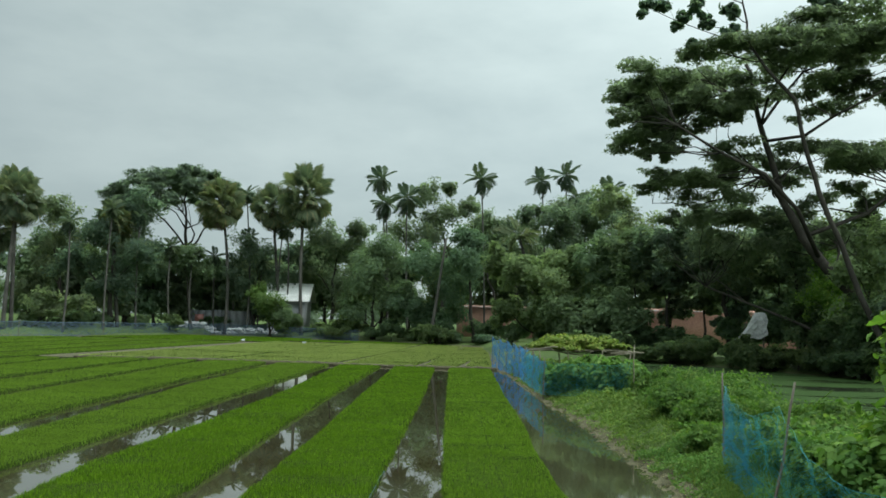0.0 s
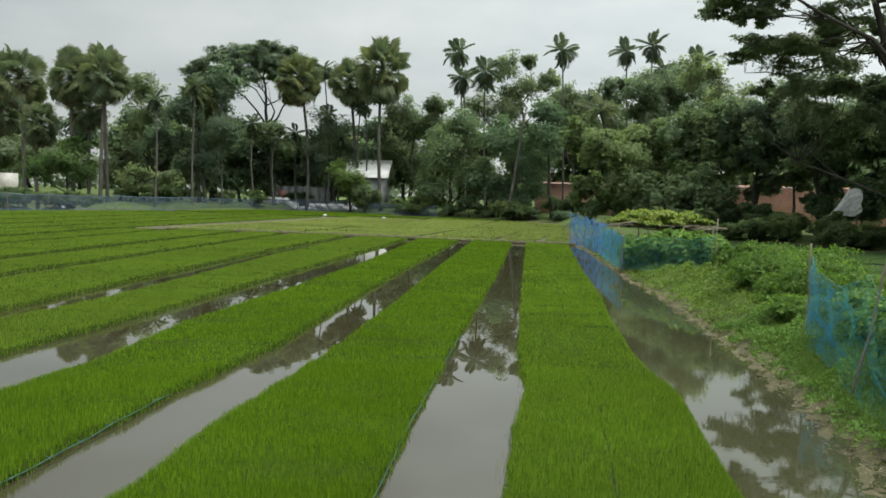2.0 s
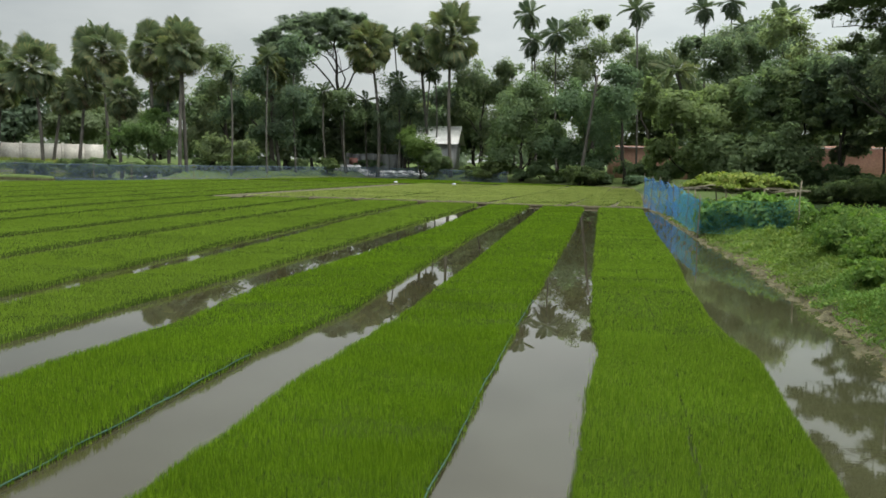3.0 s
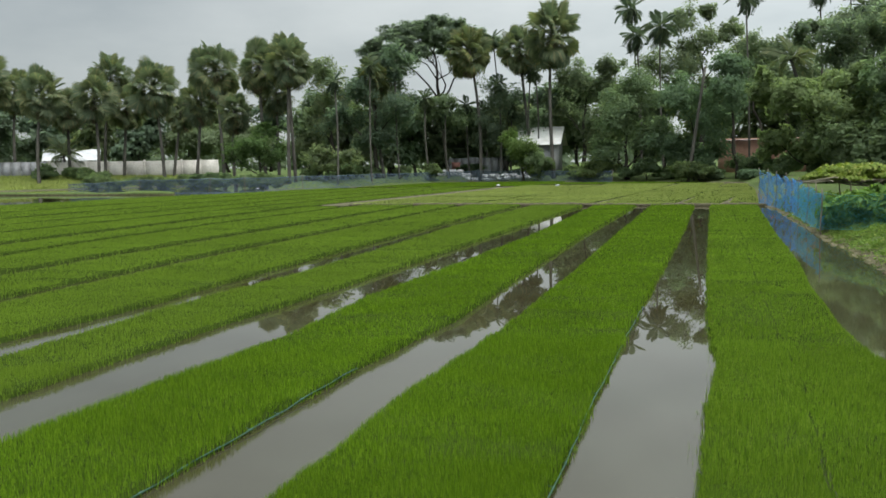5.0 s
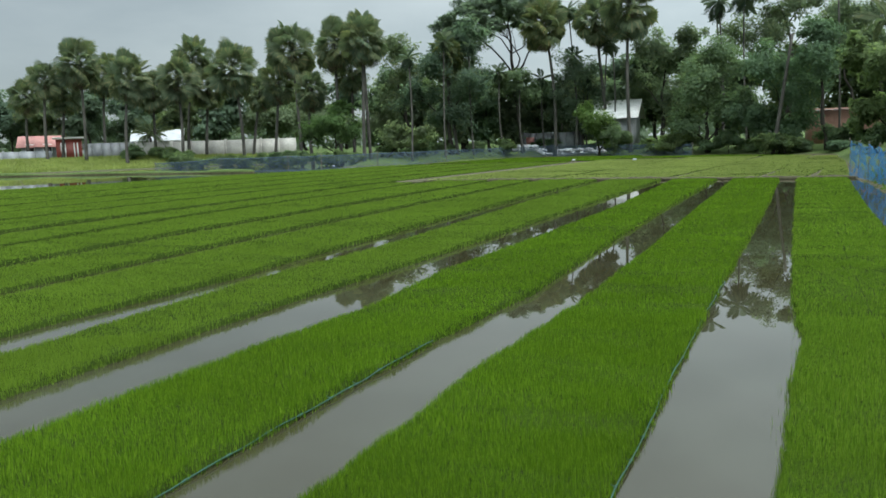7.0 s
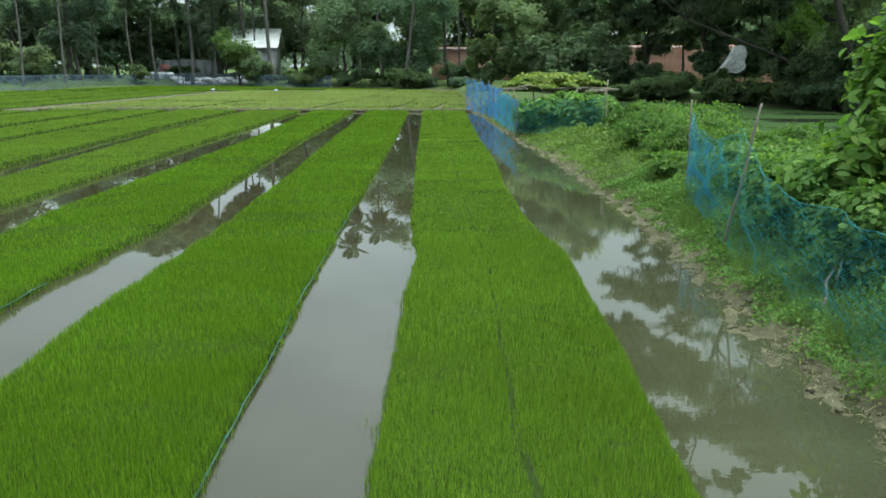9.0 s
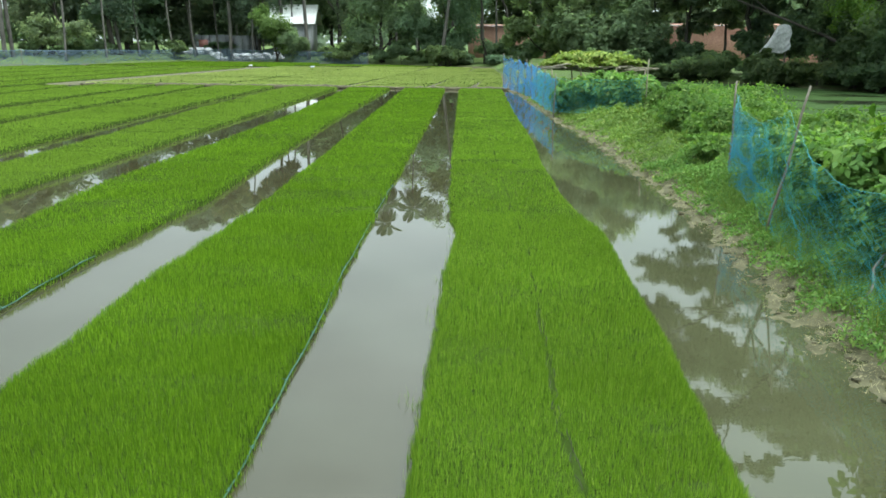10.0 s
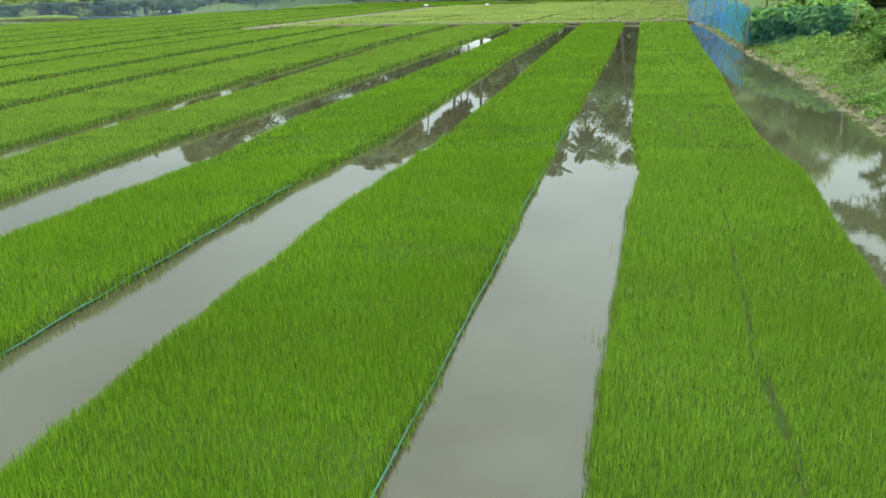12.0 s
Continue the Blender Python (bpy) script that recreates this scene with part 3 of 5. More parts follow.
def leaf_cloud(clumps, per_clump, size, slim=0.5, lumps=16, up=0.5, simple=False, fine=False):
    """Leaves gathered in many small sprays over the given rounded clumps (x, y, z, half width, half height)."""
    found = []
    biggest = max(c[3] * (c[3] + c[4]) for c in clumps)
    for cx, cy, cz, rh, rv in clumps:
        n = int(per_clump * (0.35 + 0.65 * rh * (rh + rv) / biggest))
        m = lumps
        d = rng.normal(size=(m, 3))
        d /= np.linalg.norm(d, axis=1, keepdims=True)
        d[:, 2] = np.abs(d[:, 2]) * np.where(rng.uniform(size=m) < 0.72, 1, -0.8)
        spot_ = np.array([cx, cy, cz]) + d * np.array([rh, rh, rv]) * rng.uniform(0.3, 0.95, (m, 1))
        sub = np.array([rh, rh, rv]) * rng.uniform(0.26, 0.5, (m, 1))
        pick = rng.integers(0, m, n)
        off = np.clip(rng.normal(size=(n, 3)) * 0.46, -0.8, 0.8)
        p = spot_[pick] + off * sub[pick]
        out = p - np.array([cx, cy, cz])
        out /= np.linalg.norm(out, axis=1, keepdims=True) + 1e-6
        nor = out * 0.6 + np.array([0, 0, up]) + rng.normal(size=(n, 3)) * 0.4
        nor /= np.linalg.norm(nor, axis=1, keepdims=True)
        t = np.cross(nor, rng.normal(size=(n, 3)))
        t /= np.linalg.norm(t, axis=1, keepdims=True) + 1e-6
        b = np.cross(nor, t)
        s = size * rng.uniform(0.6, 1.3, (n, 1))
        if simple:
            v = np.empty((n, 3, 3))
            v[:, 0] = p - t * s * 0.45 + b * s * slim * 0.6
            v[:, 1] = p - t * s * 0.4 - b * s * slim * 0.6
            v[:, 2] = p + t * s * 0.6
            found.append(v.reshape(-1, 3))
            continue
        if fine:
            v = np.empty((n, 6, 3))
            w = b * s * slim * 0.5
            v[:, 0], v[:, 3] = p - t * s * 0.5, p + t * s * 0.55 - nor * s * 0.12
            v[:, 1], v[:, 5] = p - t * s * 0.22 + w + nor * s * 0.07, p - t * s * 0.22 - w + nor * s * 0.07
            v[:, 2], v[:, 4] = p + t * s * 0.15 + w * 0.85 + nor * s * 0.04, p + t * s * 0.15 - w * 0.85 + nor * s * 0.04
            found.append(v.reshape(-1, 3))
            continue
        v = np.empty((n, 4, 3))
        v[:, 0] = p - t * s * 0.5
        v[:, 1] = p + b * s * slim * 0.5 - t * s * 0.05 + nor * s * 0.08
        v[:, 2] = p + t * s * 0.5 - nor * s * 0.06
        v[:, 3] = p - b * s * slim * 0.5 - t * s * 0.05 + nor * s * 0.08
        found.append(v.reshape(-1, 3))
    v = np.concatenate(found)
    return v, np.arange(len(v)).reshape(-1, 3 if simple else 6 if fine else 4)


def bent(a, b, steps=5, sag=0.12):
    """A slightly crooked way from a to b."""
    a, b = np.asarray(a, dtype=float), np.asarray(b, dtype=float)
    t = np.linspace(0, 1, steps)[:, None]
    length = np.linalg.norm(b - a)
    p = a + (b - a) * t
    p += np.sin(t * np.pi) * rng.normal(size=3) * length * sag * 0.5
    p[1:-1] += rng.normal(size=(steps - 2, 3)) * length * 0.018
    return p


LEAF_SIZE = {"brush": 0.22, "dark": 0.29, "mid": 0.28, "light": 0.25, "rain": 0.26, "far": 0.45}
TREE_LABEL = {"dark": "dark green leafy tree of the village edge", "mid": "dense green mango-like tree with low branches", "light": "bright green young tree beside the field",
              "rain": "spreading tree with a flat crown", "far": "distant tree behind the compound wall"}


def broad_tree(x, y, clumps, n=1500, kind="mid", label="", trunk=None, size=None, girth=None, lumps=16, bark="bark", slim=0.5, up=0.5, twigs=3, category="tree", name="tree", simple=True, split=None):
    """A leafy tree: a tapered trunk, a limb and twigs for each clump, and a crown of separate leaves."""
    z0 = float(ground_z(x, y)) - 0.1
    top = thing(name, x, y, z0, label or TREE_LABEL[kind], category)
    clumps = [(c[0], c[1], c[2] - z0, c[3], c[4]) for c in clumps]
    high = max(c[2] for c in clumps)
    cx, cy = np.mean([c[0] for c in clumps]), np.mean([c[1] for c in clumps])
    girth = girth or 0.02 * high + 0.05
    if trunk is None:
        trunk = bent((0, 0, 0), (cx * 0.8, cy * 0.8, high * 0.72), 7, 0.06)
    else:
        given = np.array(trunk, dtype=float) - (0, 0, z0)
        given[0, 2] = 0
        steps = np.linspace(0, len(given) - 1, 3 * len(given))
        trunk = np.stack([np.interp(steps, np.arange(len(given)), given[:, c]) for c in range(3)], 1)
        trunk[1:-1, :2] += np.cumsum(rng.normal(size=(len(trunk) - 2, 2)) * 0.07, axis=0) * 0.7
    wood = Heap()
    taper = girth * (1 - 0.78 * np.linspace(0, 1, len(trunk)) ** 0.9)
    taper[0] *= 1.35
    wood.tube(trunk, taper, 8)
    tips = np.array([c[:3] for c in clumps])
    # large crowns: a few main limbs, from which thinner branches reach the other clumps
    main = [int(np.argmax(tips[:, 2]))]
    while len(main) < min(len(clumps), 9):
        gap = np.min([np.linalg.norm(tips - tips[m_], axis=1) for m_ in main], axis=0)
        main.append(int(np.argmax(gap)))
    limbs = []
    for k_ in main + [i_ for i_ in range(len(clumps)) if i_ not in main]:
        c, tip = clumps[k_], tips[k_]
        if k_ in main:
            reach = np.linalg.norm(trunk[:, :2] - tip[:2], axis=1)
            want = tip[2] - (0.6 if len(clumps) > 20 else 0.25) * reach - 0.6 * c[4] - 0.3
            k = int(np.argmin(np.abs(trunk[:, 2] - want) + 0.2 * reach))
            k = min(max(k, 1), len(trunk) - 1)
            way = bent(trunk[k], tip, 6, 0.16)
            r0 = min(taper[k] * 0.6, 0.03 + 0.035 * c[3] + (0.05 if len(clumps) > 20 else 0))
            limbs.append((way, r0))
        else:
            near = [(np.linalg.norm(w_[j_] - tip) * (1.0 if w_[j_][2] < tip[2] + 0.2 else 1.6), j_, w_, r_) for w_, r_ in limbs for j_ in (2, 3, 4)]
            _, j_, w_, r_ = min(near, key=lambda q_: q_[0])
            way, r0 = bent(w_[j_], tip, 6, 0.2), r_ * (0.6 - 0.08 * j_)
        wood.tube(way, r0 * (1 - 0.72 * np.linspace(0, 1, 6)), 6)
        for _ in range(twigs):
            d = rng.normal(size=3)
            d /= np.linalg.norm(d)
            d[2] = abs(d[2]) * 0.8
            wood.tube(bent(way[rng.integers(3, 6)], tip + d * np.array([c[3], c[3], c[4]]) * 0.85, 4, 0.2), r0 * np.array([0.34, 0.26, 0.18, 0.08]), 4)
    part("trunk", wood.mesh("trunk", MAT[bark], True), top)
    if split:
        clumps = split_clumps(clumps, *split)
    v, q = leaf_cloud(clumps, int(n * (1.85 if simple else 1.5)), size or LEAF_SIZE[kind], slim, lumps, up, simple, not simple)
    crown = part("crown", mesh_of("crown", v, [q], MAT[kind]), top)
    tagged(crown, kind="stuff")
    return top


# fronds of the three kinds of palm, pointing along +y from their foot
def fan_frond(name, material, droop):
    """A long stalk and a round pleated fan whose outer third splits into drooping tips."""
    h = Heap()
    h.tube([(0, 0, 0), (0, 0.55, 0.05), (0, 1.0, 0)], [0.03, 0.022, 0.016], 4)
    root = np.array([0, 0.95, 0.0])
    for a in np.linspace(-2.45, 2.45, 25):
        r = 0.68 * (1 - 0.06 * abs(a)) * rng.uniform(0.86, 1.06)
        dx, dy = math.sin(a), math.cos(a)
        s = np.array([dy, -dx, 0]) * r * 0.085
        fold = np.array([0, 0, 0.025])
        mid = root + r * 0.66 * np.array([dx, dy, 0.06 - 0.1 * droop])
        tip = root + r * np.array([dx * 0.97, dy * (1 - 0.08 * droop), -0.05 - 0.42 * droop * rng.uniform(0.6, 1.3)])
        h.put([root, mid + s - fold, tip, mid - s + fold], quads=[(0, 1, 2, 3)])
    return h.mesh(name, MAT[material])


def feather_frond(name, material, length, pairs, leaflet, arch, broad=1.0):
    h = Heap()
    t = np.linspace(0, 1, 8)
    path = np.stack([t * 0, t * length * (1 - 0.25 * arch * t), arch * length * (0.42 * t - 0.85 * t ** 2)], 1)
    h.tube(path, 0.035 * (1 - 0.85 * t), 4)
    for k in range(pairs):
        u = 0.16 + 0.84 * k / (pairs - 1)
        p = np.array([np.interp(u, t, path[:, c]) for c in range(3)])
        long = leaflet * (0.55 + 0.9 * math.sin(min(1, u * 1.1) * 2.6)) * rng.uniform(0.85, 1.1)
        for sx in (-1, 1):
            tip = p + np.array([sx * long * 0.85, long * 0.5, -long * 0.42 + 0.12 * leaflet])
            side = np.array([0, (0.04 * leaflet + 0.013) * broad, 0])
            h.put([p, (p + tip) / 2 + side + (0, 0, 0.04), tip, (p + tip) / 2 - side + (0, 0, 0.04)], quads=[(0, 1, 2, 3)])
    return h.mesh(name, MAT[material])


FAN = [fan_frond("fan_frond", "fan", d) for d in (0.3, 0.8, 1.3)]
FAN_PALE = [fan_frond("pale_fan_frond", "fan_pale", d) for d in (0.5, 0.9, 1.3)]
FAN_DEAD = fan_frond("dead_fan_frond", "straw", 1.6)
ARECA = [feather_frond("areca_frond", "areca", 1.0, 15, 0.3, a, 1.9) for a in (0.45, 0.7, 1.0)]
COCO = [feather_frond("coconut_frond", "fan", 1.0, 22, 0.22, a) for a in (0.5, 0.85, 1.15)]


def palm(name, x, y, dx, dy, high, r, count, low, fronds, label, girth, ringed, dead=0, aim=0.8):
    z0 = float(ground_z(x, y)) - 0.1
    top = thing(name, x, y, z0, label, "palm")
    wood = Heap()
    t = np.linspace(0, 1, 14)
    lean = 0.15 * np.sin(t * np.pi) * rng.normal()
    path = np.stack([dx * t ** 1.5 + lean, dy * t ** 1.5, (high - z0) * t], 1)
    rad = girth * (1.25 - 0.45 * t) * (1 + ringed * np.where(np.arange(14) % 2, 1, -1))
    rad[0] *= 1.3
    wood.tube(path, rad, 8)
    part("trunk", wood.mesh("palm_trunk", MAT["palm_bark"], True), top)
    crown_at = path[-1]
    golden = 2.39996
    fan = fronds in (FAN, FAN_PALE)
    for k in range(count):
        f = (k + 0.5) / count
        pitch = 78 - (78 - low) * f ** aim + rng.uniform(-13, 13)
        size = r / (1.6 if fan else 0.95) * rng.uniform(0.74, 1.1)
        roll = rng.uniform(-75, 75) if fan else rng.uniform(-55, 55)
        foot = crown_at - np.array([0, 0, (0.28 * r * f if fan else 0)])
        m = Matrix.Translation(foot) @ pose(0, 0, 0, 0, 0, math.degrees(k * golden) + rng.uniform(-10, 10)) @ pose(0, 0, 0, pitch) @ pose(0, 0, 0, 0, roll, 0)
        part("frond", fronds[min(2, int(f * 3))], top, at=m @ Matrix.Diagonal((size, size, size, 1)))
    for k in range(dead):
        foot = crown_at - np.array([0, 0, 0.3 + 0.35 * r * k / dead])
        m = Matrix.Translation(foot) @ pose(0, 0, 0, 0, 0, k * 137.5) @ pose(0, 0, 0, -70 + rng.uniform(-12, 10))
        size = r / rng.uniform(1.9, 2.5)
        part("dead_frond", FAN_DEAD, top, "brown dead frond" if k == 0 else "", at=m @ Matrix.Diagonal((size, size, size, 1)))
    return top


def fan_palm(x, y, dx, dy, high, r, pale=False):
    return palm("fan_palm", x, y, dx, dy, high + 0.75, r * 1.0, 58, -66, FAN_PALE if pale else FAN,
                "fan palm with pale drooping leaves and grey trunk" if pale else "tall fan palm with a round crown and grey trunk", 0.145, 0.03, dead=15)


def areca_palm(x, y, dx, dy, high, r):
    top = palm("areca_palm", x, y, dx, dy, high, r * 1.0, 14, -80, ARECA, "slender areca palm with a small feathery crown", 0.075, 0.05)
    return top


def coconut_palm(x, y, dx, dy, high, r):
    return palm("coconut_palm", x, y, dx, dy, high, r, 20, -25, COCO, "coconut palm with long arching fronds", 0.15, 0.04)


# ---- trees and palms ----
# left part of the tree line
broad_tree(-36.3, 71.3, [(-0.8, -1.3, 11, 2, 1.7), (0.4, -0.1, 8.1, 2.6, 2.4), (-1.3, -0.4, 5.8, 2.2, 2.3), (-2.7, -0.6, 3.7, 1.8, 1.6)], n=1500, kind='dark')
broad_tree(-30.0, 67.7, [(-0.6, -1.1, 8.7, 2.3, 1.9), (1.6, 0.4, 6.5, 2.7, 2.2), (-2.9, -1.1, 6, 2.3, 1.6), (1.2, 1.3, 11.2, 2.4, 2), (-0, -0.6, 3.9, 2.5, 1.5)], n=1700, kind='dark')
UMBRELLA = []
for k in range(62):
    a_, d_ = k * 2.39996, math.sqrt((k + 0.5) / 62)
    UMBRELLA.append((7.2 * d_ * math.cos(a_) - 0.4, 4.6 * d_ * math.sin(a_) - 0.6, 16.9 - 2.9 * d_ ** 2.2 + rng.uniform(-0.5, 0.35) - (1.1 if k % 3 == 0 else 0), rng.uniform(1.15, 1.6), rng.uniform(0.5, 0.8)))
broad_tree(-28.8, 80.8, UMBRELLA, n=760, kind="rain", label="spreading rain tree with a flat umbrella crown", size=0.22, lumps=14, girth=0.34, twigs=1, up=0.9,
           trunk=[(0, 0, 0), (0.3, 0, 3.0), (0.2, 0, 6.0), (0.7, 0, 8.5), (0.3, 0, 10.5), (0.6, -0.2, 12.5), (0.2, -0.4, 14.5)])
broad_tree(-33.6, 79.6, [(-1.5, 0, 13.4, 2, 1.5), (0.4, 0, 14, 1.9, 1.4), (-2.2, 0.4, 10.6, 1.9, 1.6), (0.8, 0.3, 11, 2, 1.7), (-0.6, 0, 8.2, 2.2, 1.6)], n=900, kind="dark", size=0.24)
broad_tree(-25.7, 75.8, [(-0.5, -1, 7.5, 2.4, 1.3), (-2.3, -1.1, 6.7, 1.4, 1.1), (0.8, 0.5, 6.3, 1.4, 1.3)], n=1200, kind='mid')
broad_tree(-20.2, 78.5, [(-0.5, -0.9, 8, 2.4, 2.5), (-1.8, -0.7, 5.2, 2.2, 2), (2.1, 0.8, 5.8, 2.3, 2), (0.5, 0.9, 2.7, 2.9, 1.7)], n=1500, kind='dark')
broad_tree(-17.6, 74.0, [(-0.1, -0.8, 3.2, 1.8, 1.6), (0.9, -0, 1.6, 1.3, 1.2), (-1.3, -0.1, 3.9, 1.1, 1.1)], n=1300, kind='light', label='bright green young tree by the net')
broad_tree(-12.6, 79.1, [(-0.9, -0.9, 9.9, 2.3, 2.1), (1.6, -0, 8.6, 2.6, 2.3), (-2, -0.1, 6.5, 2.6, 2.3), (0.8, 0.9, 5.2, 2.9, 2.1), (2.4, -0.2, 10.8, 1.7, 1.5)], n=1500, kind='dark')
# middle of the tree line
broad_tree(-7.4, 70.7, [(-0.9, -0.9, 5.5, 2.8, 2.3), (0.9, -0.2, 7.8, 2.6, 1.9), (2.4, 0.5, 3.7, 2.6, 2.3), (-2, 0.5, 2.2, 2.5, 1.6)], n=1900, kind='mid')
broad_tree(-2.0, 69.0, [(-0.7, -0.8, 6.7, 2.7, 2.2), (1.3, -0.2, 4.7, 2.5, 2.1), (-1.6, 0.2, 2.9, 2.2, 1.8), (0.9, 0.8, 2.3, 2.3, 1.5)], n=1900, kind='mid')
broad_tree(1.7, 66.0, [(-0.9, -0.7, 7.2, 2.1, 1.9), (-1, -0.2, 8.8, 1.9, 1.3)], n=1700, kind='mid')
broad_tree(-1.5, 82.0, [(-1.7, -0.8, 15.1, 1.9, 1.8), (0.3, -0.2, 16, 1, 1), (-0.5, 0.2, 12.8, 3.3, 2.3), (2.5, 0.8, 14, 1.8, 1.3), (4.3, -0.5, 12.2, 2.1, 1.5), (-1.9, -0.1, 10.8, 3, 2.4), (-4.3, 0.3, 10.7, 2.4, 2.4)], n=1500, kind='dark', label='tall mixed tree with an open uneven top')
broad_tree(5.4, 83.9, [(-1.5, -0.7, 10.6, 2.4, 2.4), (-4, -0.1, 11.2, 2.1, 1.8)], n=1300, kind='mid')
broad_tree(5.3, 52.8, [(-1, -0.7, 5.2, 1.7, 1.5), (0.8, -0.3, 4.5, 2.1, 1.7), (-1.8, 0.4, 2.8, 1.3, 1.3), (2, 0.5, 6.2, 1.7, 1.3), (3.1, -0.9, 4.6, 1.9, 1.7), (0.3, -0, 2.2, 2.3, 1.1), (-2.4, 0.7, 6, 1.2, 1.4)], n=2100, kind='mid', label='broad bushy tree with dense low branches')
broad_tree(9.4, 65.4, [(-1.5, -0.6, 10.1, 2.4, 2), (1.5, -0.5, 10.7, 2.3, 1.9), (0.1, 0.2, 7.6, 2.4, 1.9), (-3, 1.1, 11.2, 1.2, 1.2)], n=1600, kind='dark')
broad_tree(12.6, 58.7, [(-1.2, -0.5, 10.8, 1.7, 1.9), (1, -0.5, 9.1, 1.9, 1.9), (-0.1, 0.3, 6.8, 2.1, 2.1)], n=1200, kind='dark')
broad_tree(5.6, 76.0, [(-2.6, 0, 11.3, 2.0, 1.6), (0.2, 0, 11.0, 2.2, 1.7), (-1.2, 0.4, 9.0, 2.4, 1.8), (1.8, 0.2, 9.2, 2.2, 1.7)], n=1100, kind="dark", size=0.26)
broad_tree(12.0, 70.0, [(-2.4, 0, 12.2, 2.0, 1.6), (0.4, 0, 12.8, 2.1, 1.6), (2.4, 0.2, 11.8, 1.9, 1.5), (-1.0, 0.4, 9.8, 2.4, 1.8), (1.8, 0.2, 9.4, 2.2, 1.7)], n=1200, kind="dark", size=0.26)
# right bank of the pond
broad_tree(13.1, 48.3, [(-0.3, -0.7, 7.0, 1.7, 2.1), (1.4, -0.7, 5.7, 1.9, 1.7), (-0.3, 0.3, 4.6, 1.7, 1.3), (-1.2, 1.1, 6.0, 1.6, 1.6)], n=1900, kind='dark')
broad_tree(15.2, 43.5, [(-1.1, -0.4, 6.6, 1.9, 1.3), (0.7, -0.5, 6.1, 1.9, 1.4), (-0.3, 0.4, 8.3, 1.7, 1.0), (-1.6, 1.3, 8.1, 1.3, 1.0), (-0.5, -0.4, 4.5, 1.9, 0.9)], n=1300, size=0.22, kind='dark', lumps=22)
broad_tree(17.6, 40.4, [(-0.8, -0.5, 6.2, 1.7, 1.3), (0.6, -0.5, 4.8, 1.6, 1.2), (-0.9, 0.7, 7.7, 1.6, 0.8)], n=1300, size=0.22, kind='dark', lumps=22)
broad_tree(17.5, 33.8, [(-0.5, -0.6, 4.4, 1.2, 1.1), (0.7, -0.7, 5.7, 1.4, 1.4), (0.5, 0.0, 2.8, 1.7, 1.0)], n=1100, size=0.22, kind='mid', lumps=22)
broad_tree(17.1, 36.3, [(0.1, 0.0, 5.2, 0.7, 0.7), (0.3, -0.1, 4.2, 0.95, 0.9), (-0.3, 0.1, 3.2, 0.9, 0.9), (0.6, 0.0, 2.8, 0.9, 0.9)], n=900, size=0.2, kind='shrub', lumps=20, slim=0.26, up=0.1, girth=0.06, label='pale green weeping shrub behind the pond bank', category="shrub", name="shrub")
broad_tree(18.4, 31.0, [(-0.2, -0.8, 5.0, 1.3, 1.3), (0.5, -0.6, 7.9, 1.5, 1.1), (-0.4, 0.5, 2.8, 1.6, 1.1)], n=1300, size=0.22, kind='dark', lumps=22)
RAIN = [19.2, 34.0]


def tier(spine, y, deep, count, wide, thick, scatter):
    """Flat leaf clumps strewn along one storey of a crown; spine: (x, z) from its tip inwards."""
    out = []
    for k in range(count):
        u = (k + rng.uniform(0.1, 0.9)) / count * (len(spine) - 1)
        x_, z_ = (float(np.interp(u, range(len(spine)), [q[c] for q in spine])) for c in (0, 1))
        f = 0.62 + 0.38 * min(1.0, u / 0.8)
        out.append((x_ - RAIN[0] + rng.uniform(-0.4, 0.4), y - RAIN[1] + rng.uniform(-deep, deep) * f, z_ + rng.uniform(-scatter, scatter) * f, wide * f * rng.uniform(0.8, 1.2), thick * rng.uniform(0.8, 1.2)))
    return out


RAIN_CLUMPS = (tier([(7.4, 13.0), (9.6, 13.7), (12.8, 14.3), (16.0, 15.2), (19.2, 15.9), (22.4, 16.2)], 36.0, 3.2, 54, 1.5, 0.42, 0.75)
               + tier([(7.3, 10.7), (8.9, 11.5), (11.5, 12.1), (14.2, 12.7)], 35.5, 2.4, 24, 1.3, 0.36, 0.55)
               + tier([(8.1, 9.6), (9.7, 10.2)], 35.5, 0.8, 4, 0.85, 0.36, 0.3)
               + tier([(16.0, 13.5), (19.0, 13.9), (22.0, 13.6)], 37.0, 2.6, 16, 1.15, 0.42, 0.9)
               + tier([(9.4, 8.7), (11.8, 9.4), (14.5, 9.7), (17.2, 10.2), (20.2, 10.7), (22.4, 11.0)], 37.0, 2.8, 28, 1.4, 0.46, 0.7)
               + tier([(10.4, 7.0), (13.5, 7.7), (16.8, 8.2), (20.7, 8.6), (22.9, 8.8)], 38.0, 2.6, 13, 1.1, 0.5, 0.6)
               + tier([(10.6, 5.5), (14.2, 6.0), (17.1, 6.3), (21.7, 6.7)], 39.0, 2.4, 8, 1.0, 0.5, 0.5))
RAIN_TRUNK = [(0.0, 0.0, 0.5), (-1.1, 0.6, 2.9), (-2.4, 1.2, 4.6), (-3.5, 1.8, 6.3), (-4.2, 2.1, 8.1), (-4.8, 2.3, 10.5), (-5.3, 2.5, 12.9), (-5.6, 2.6, 14.7)]
TEAK = [17.6, 31.4]
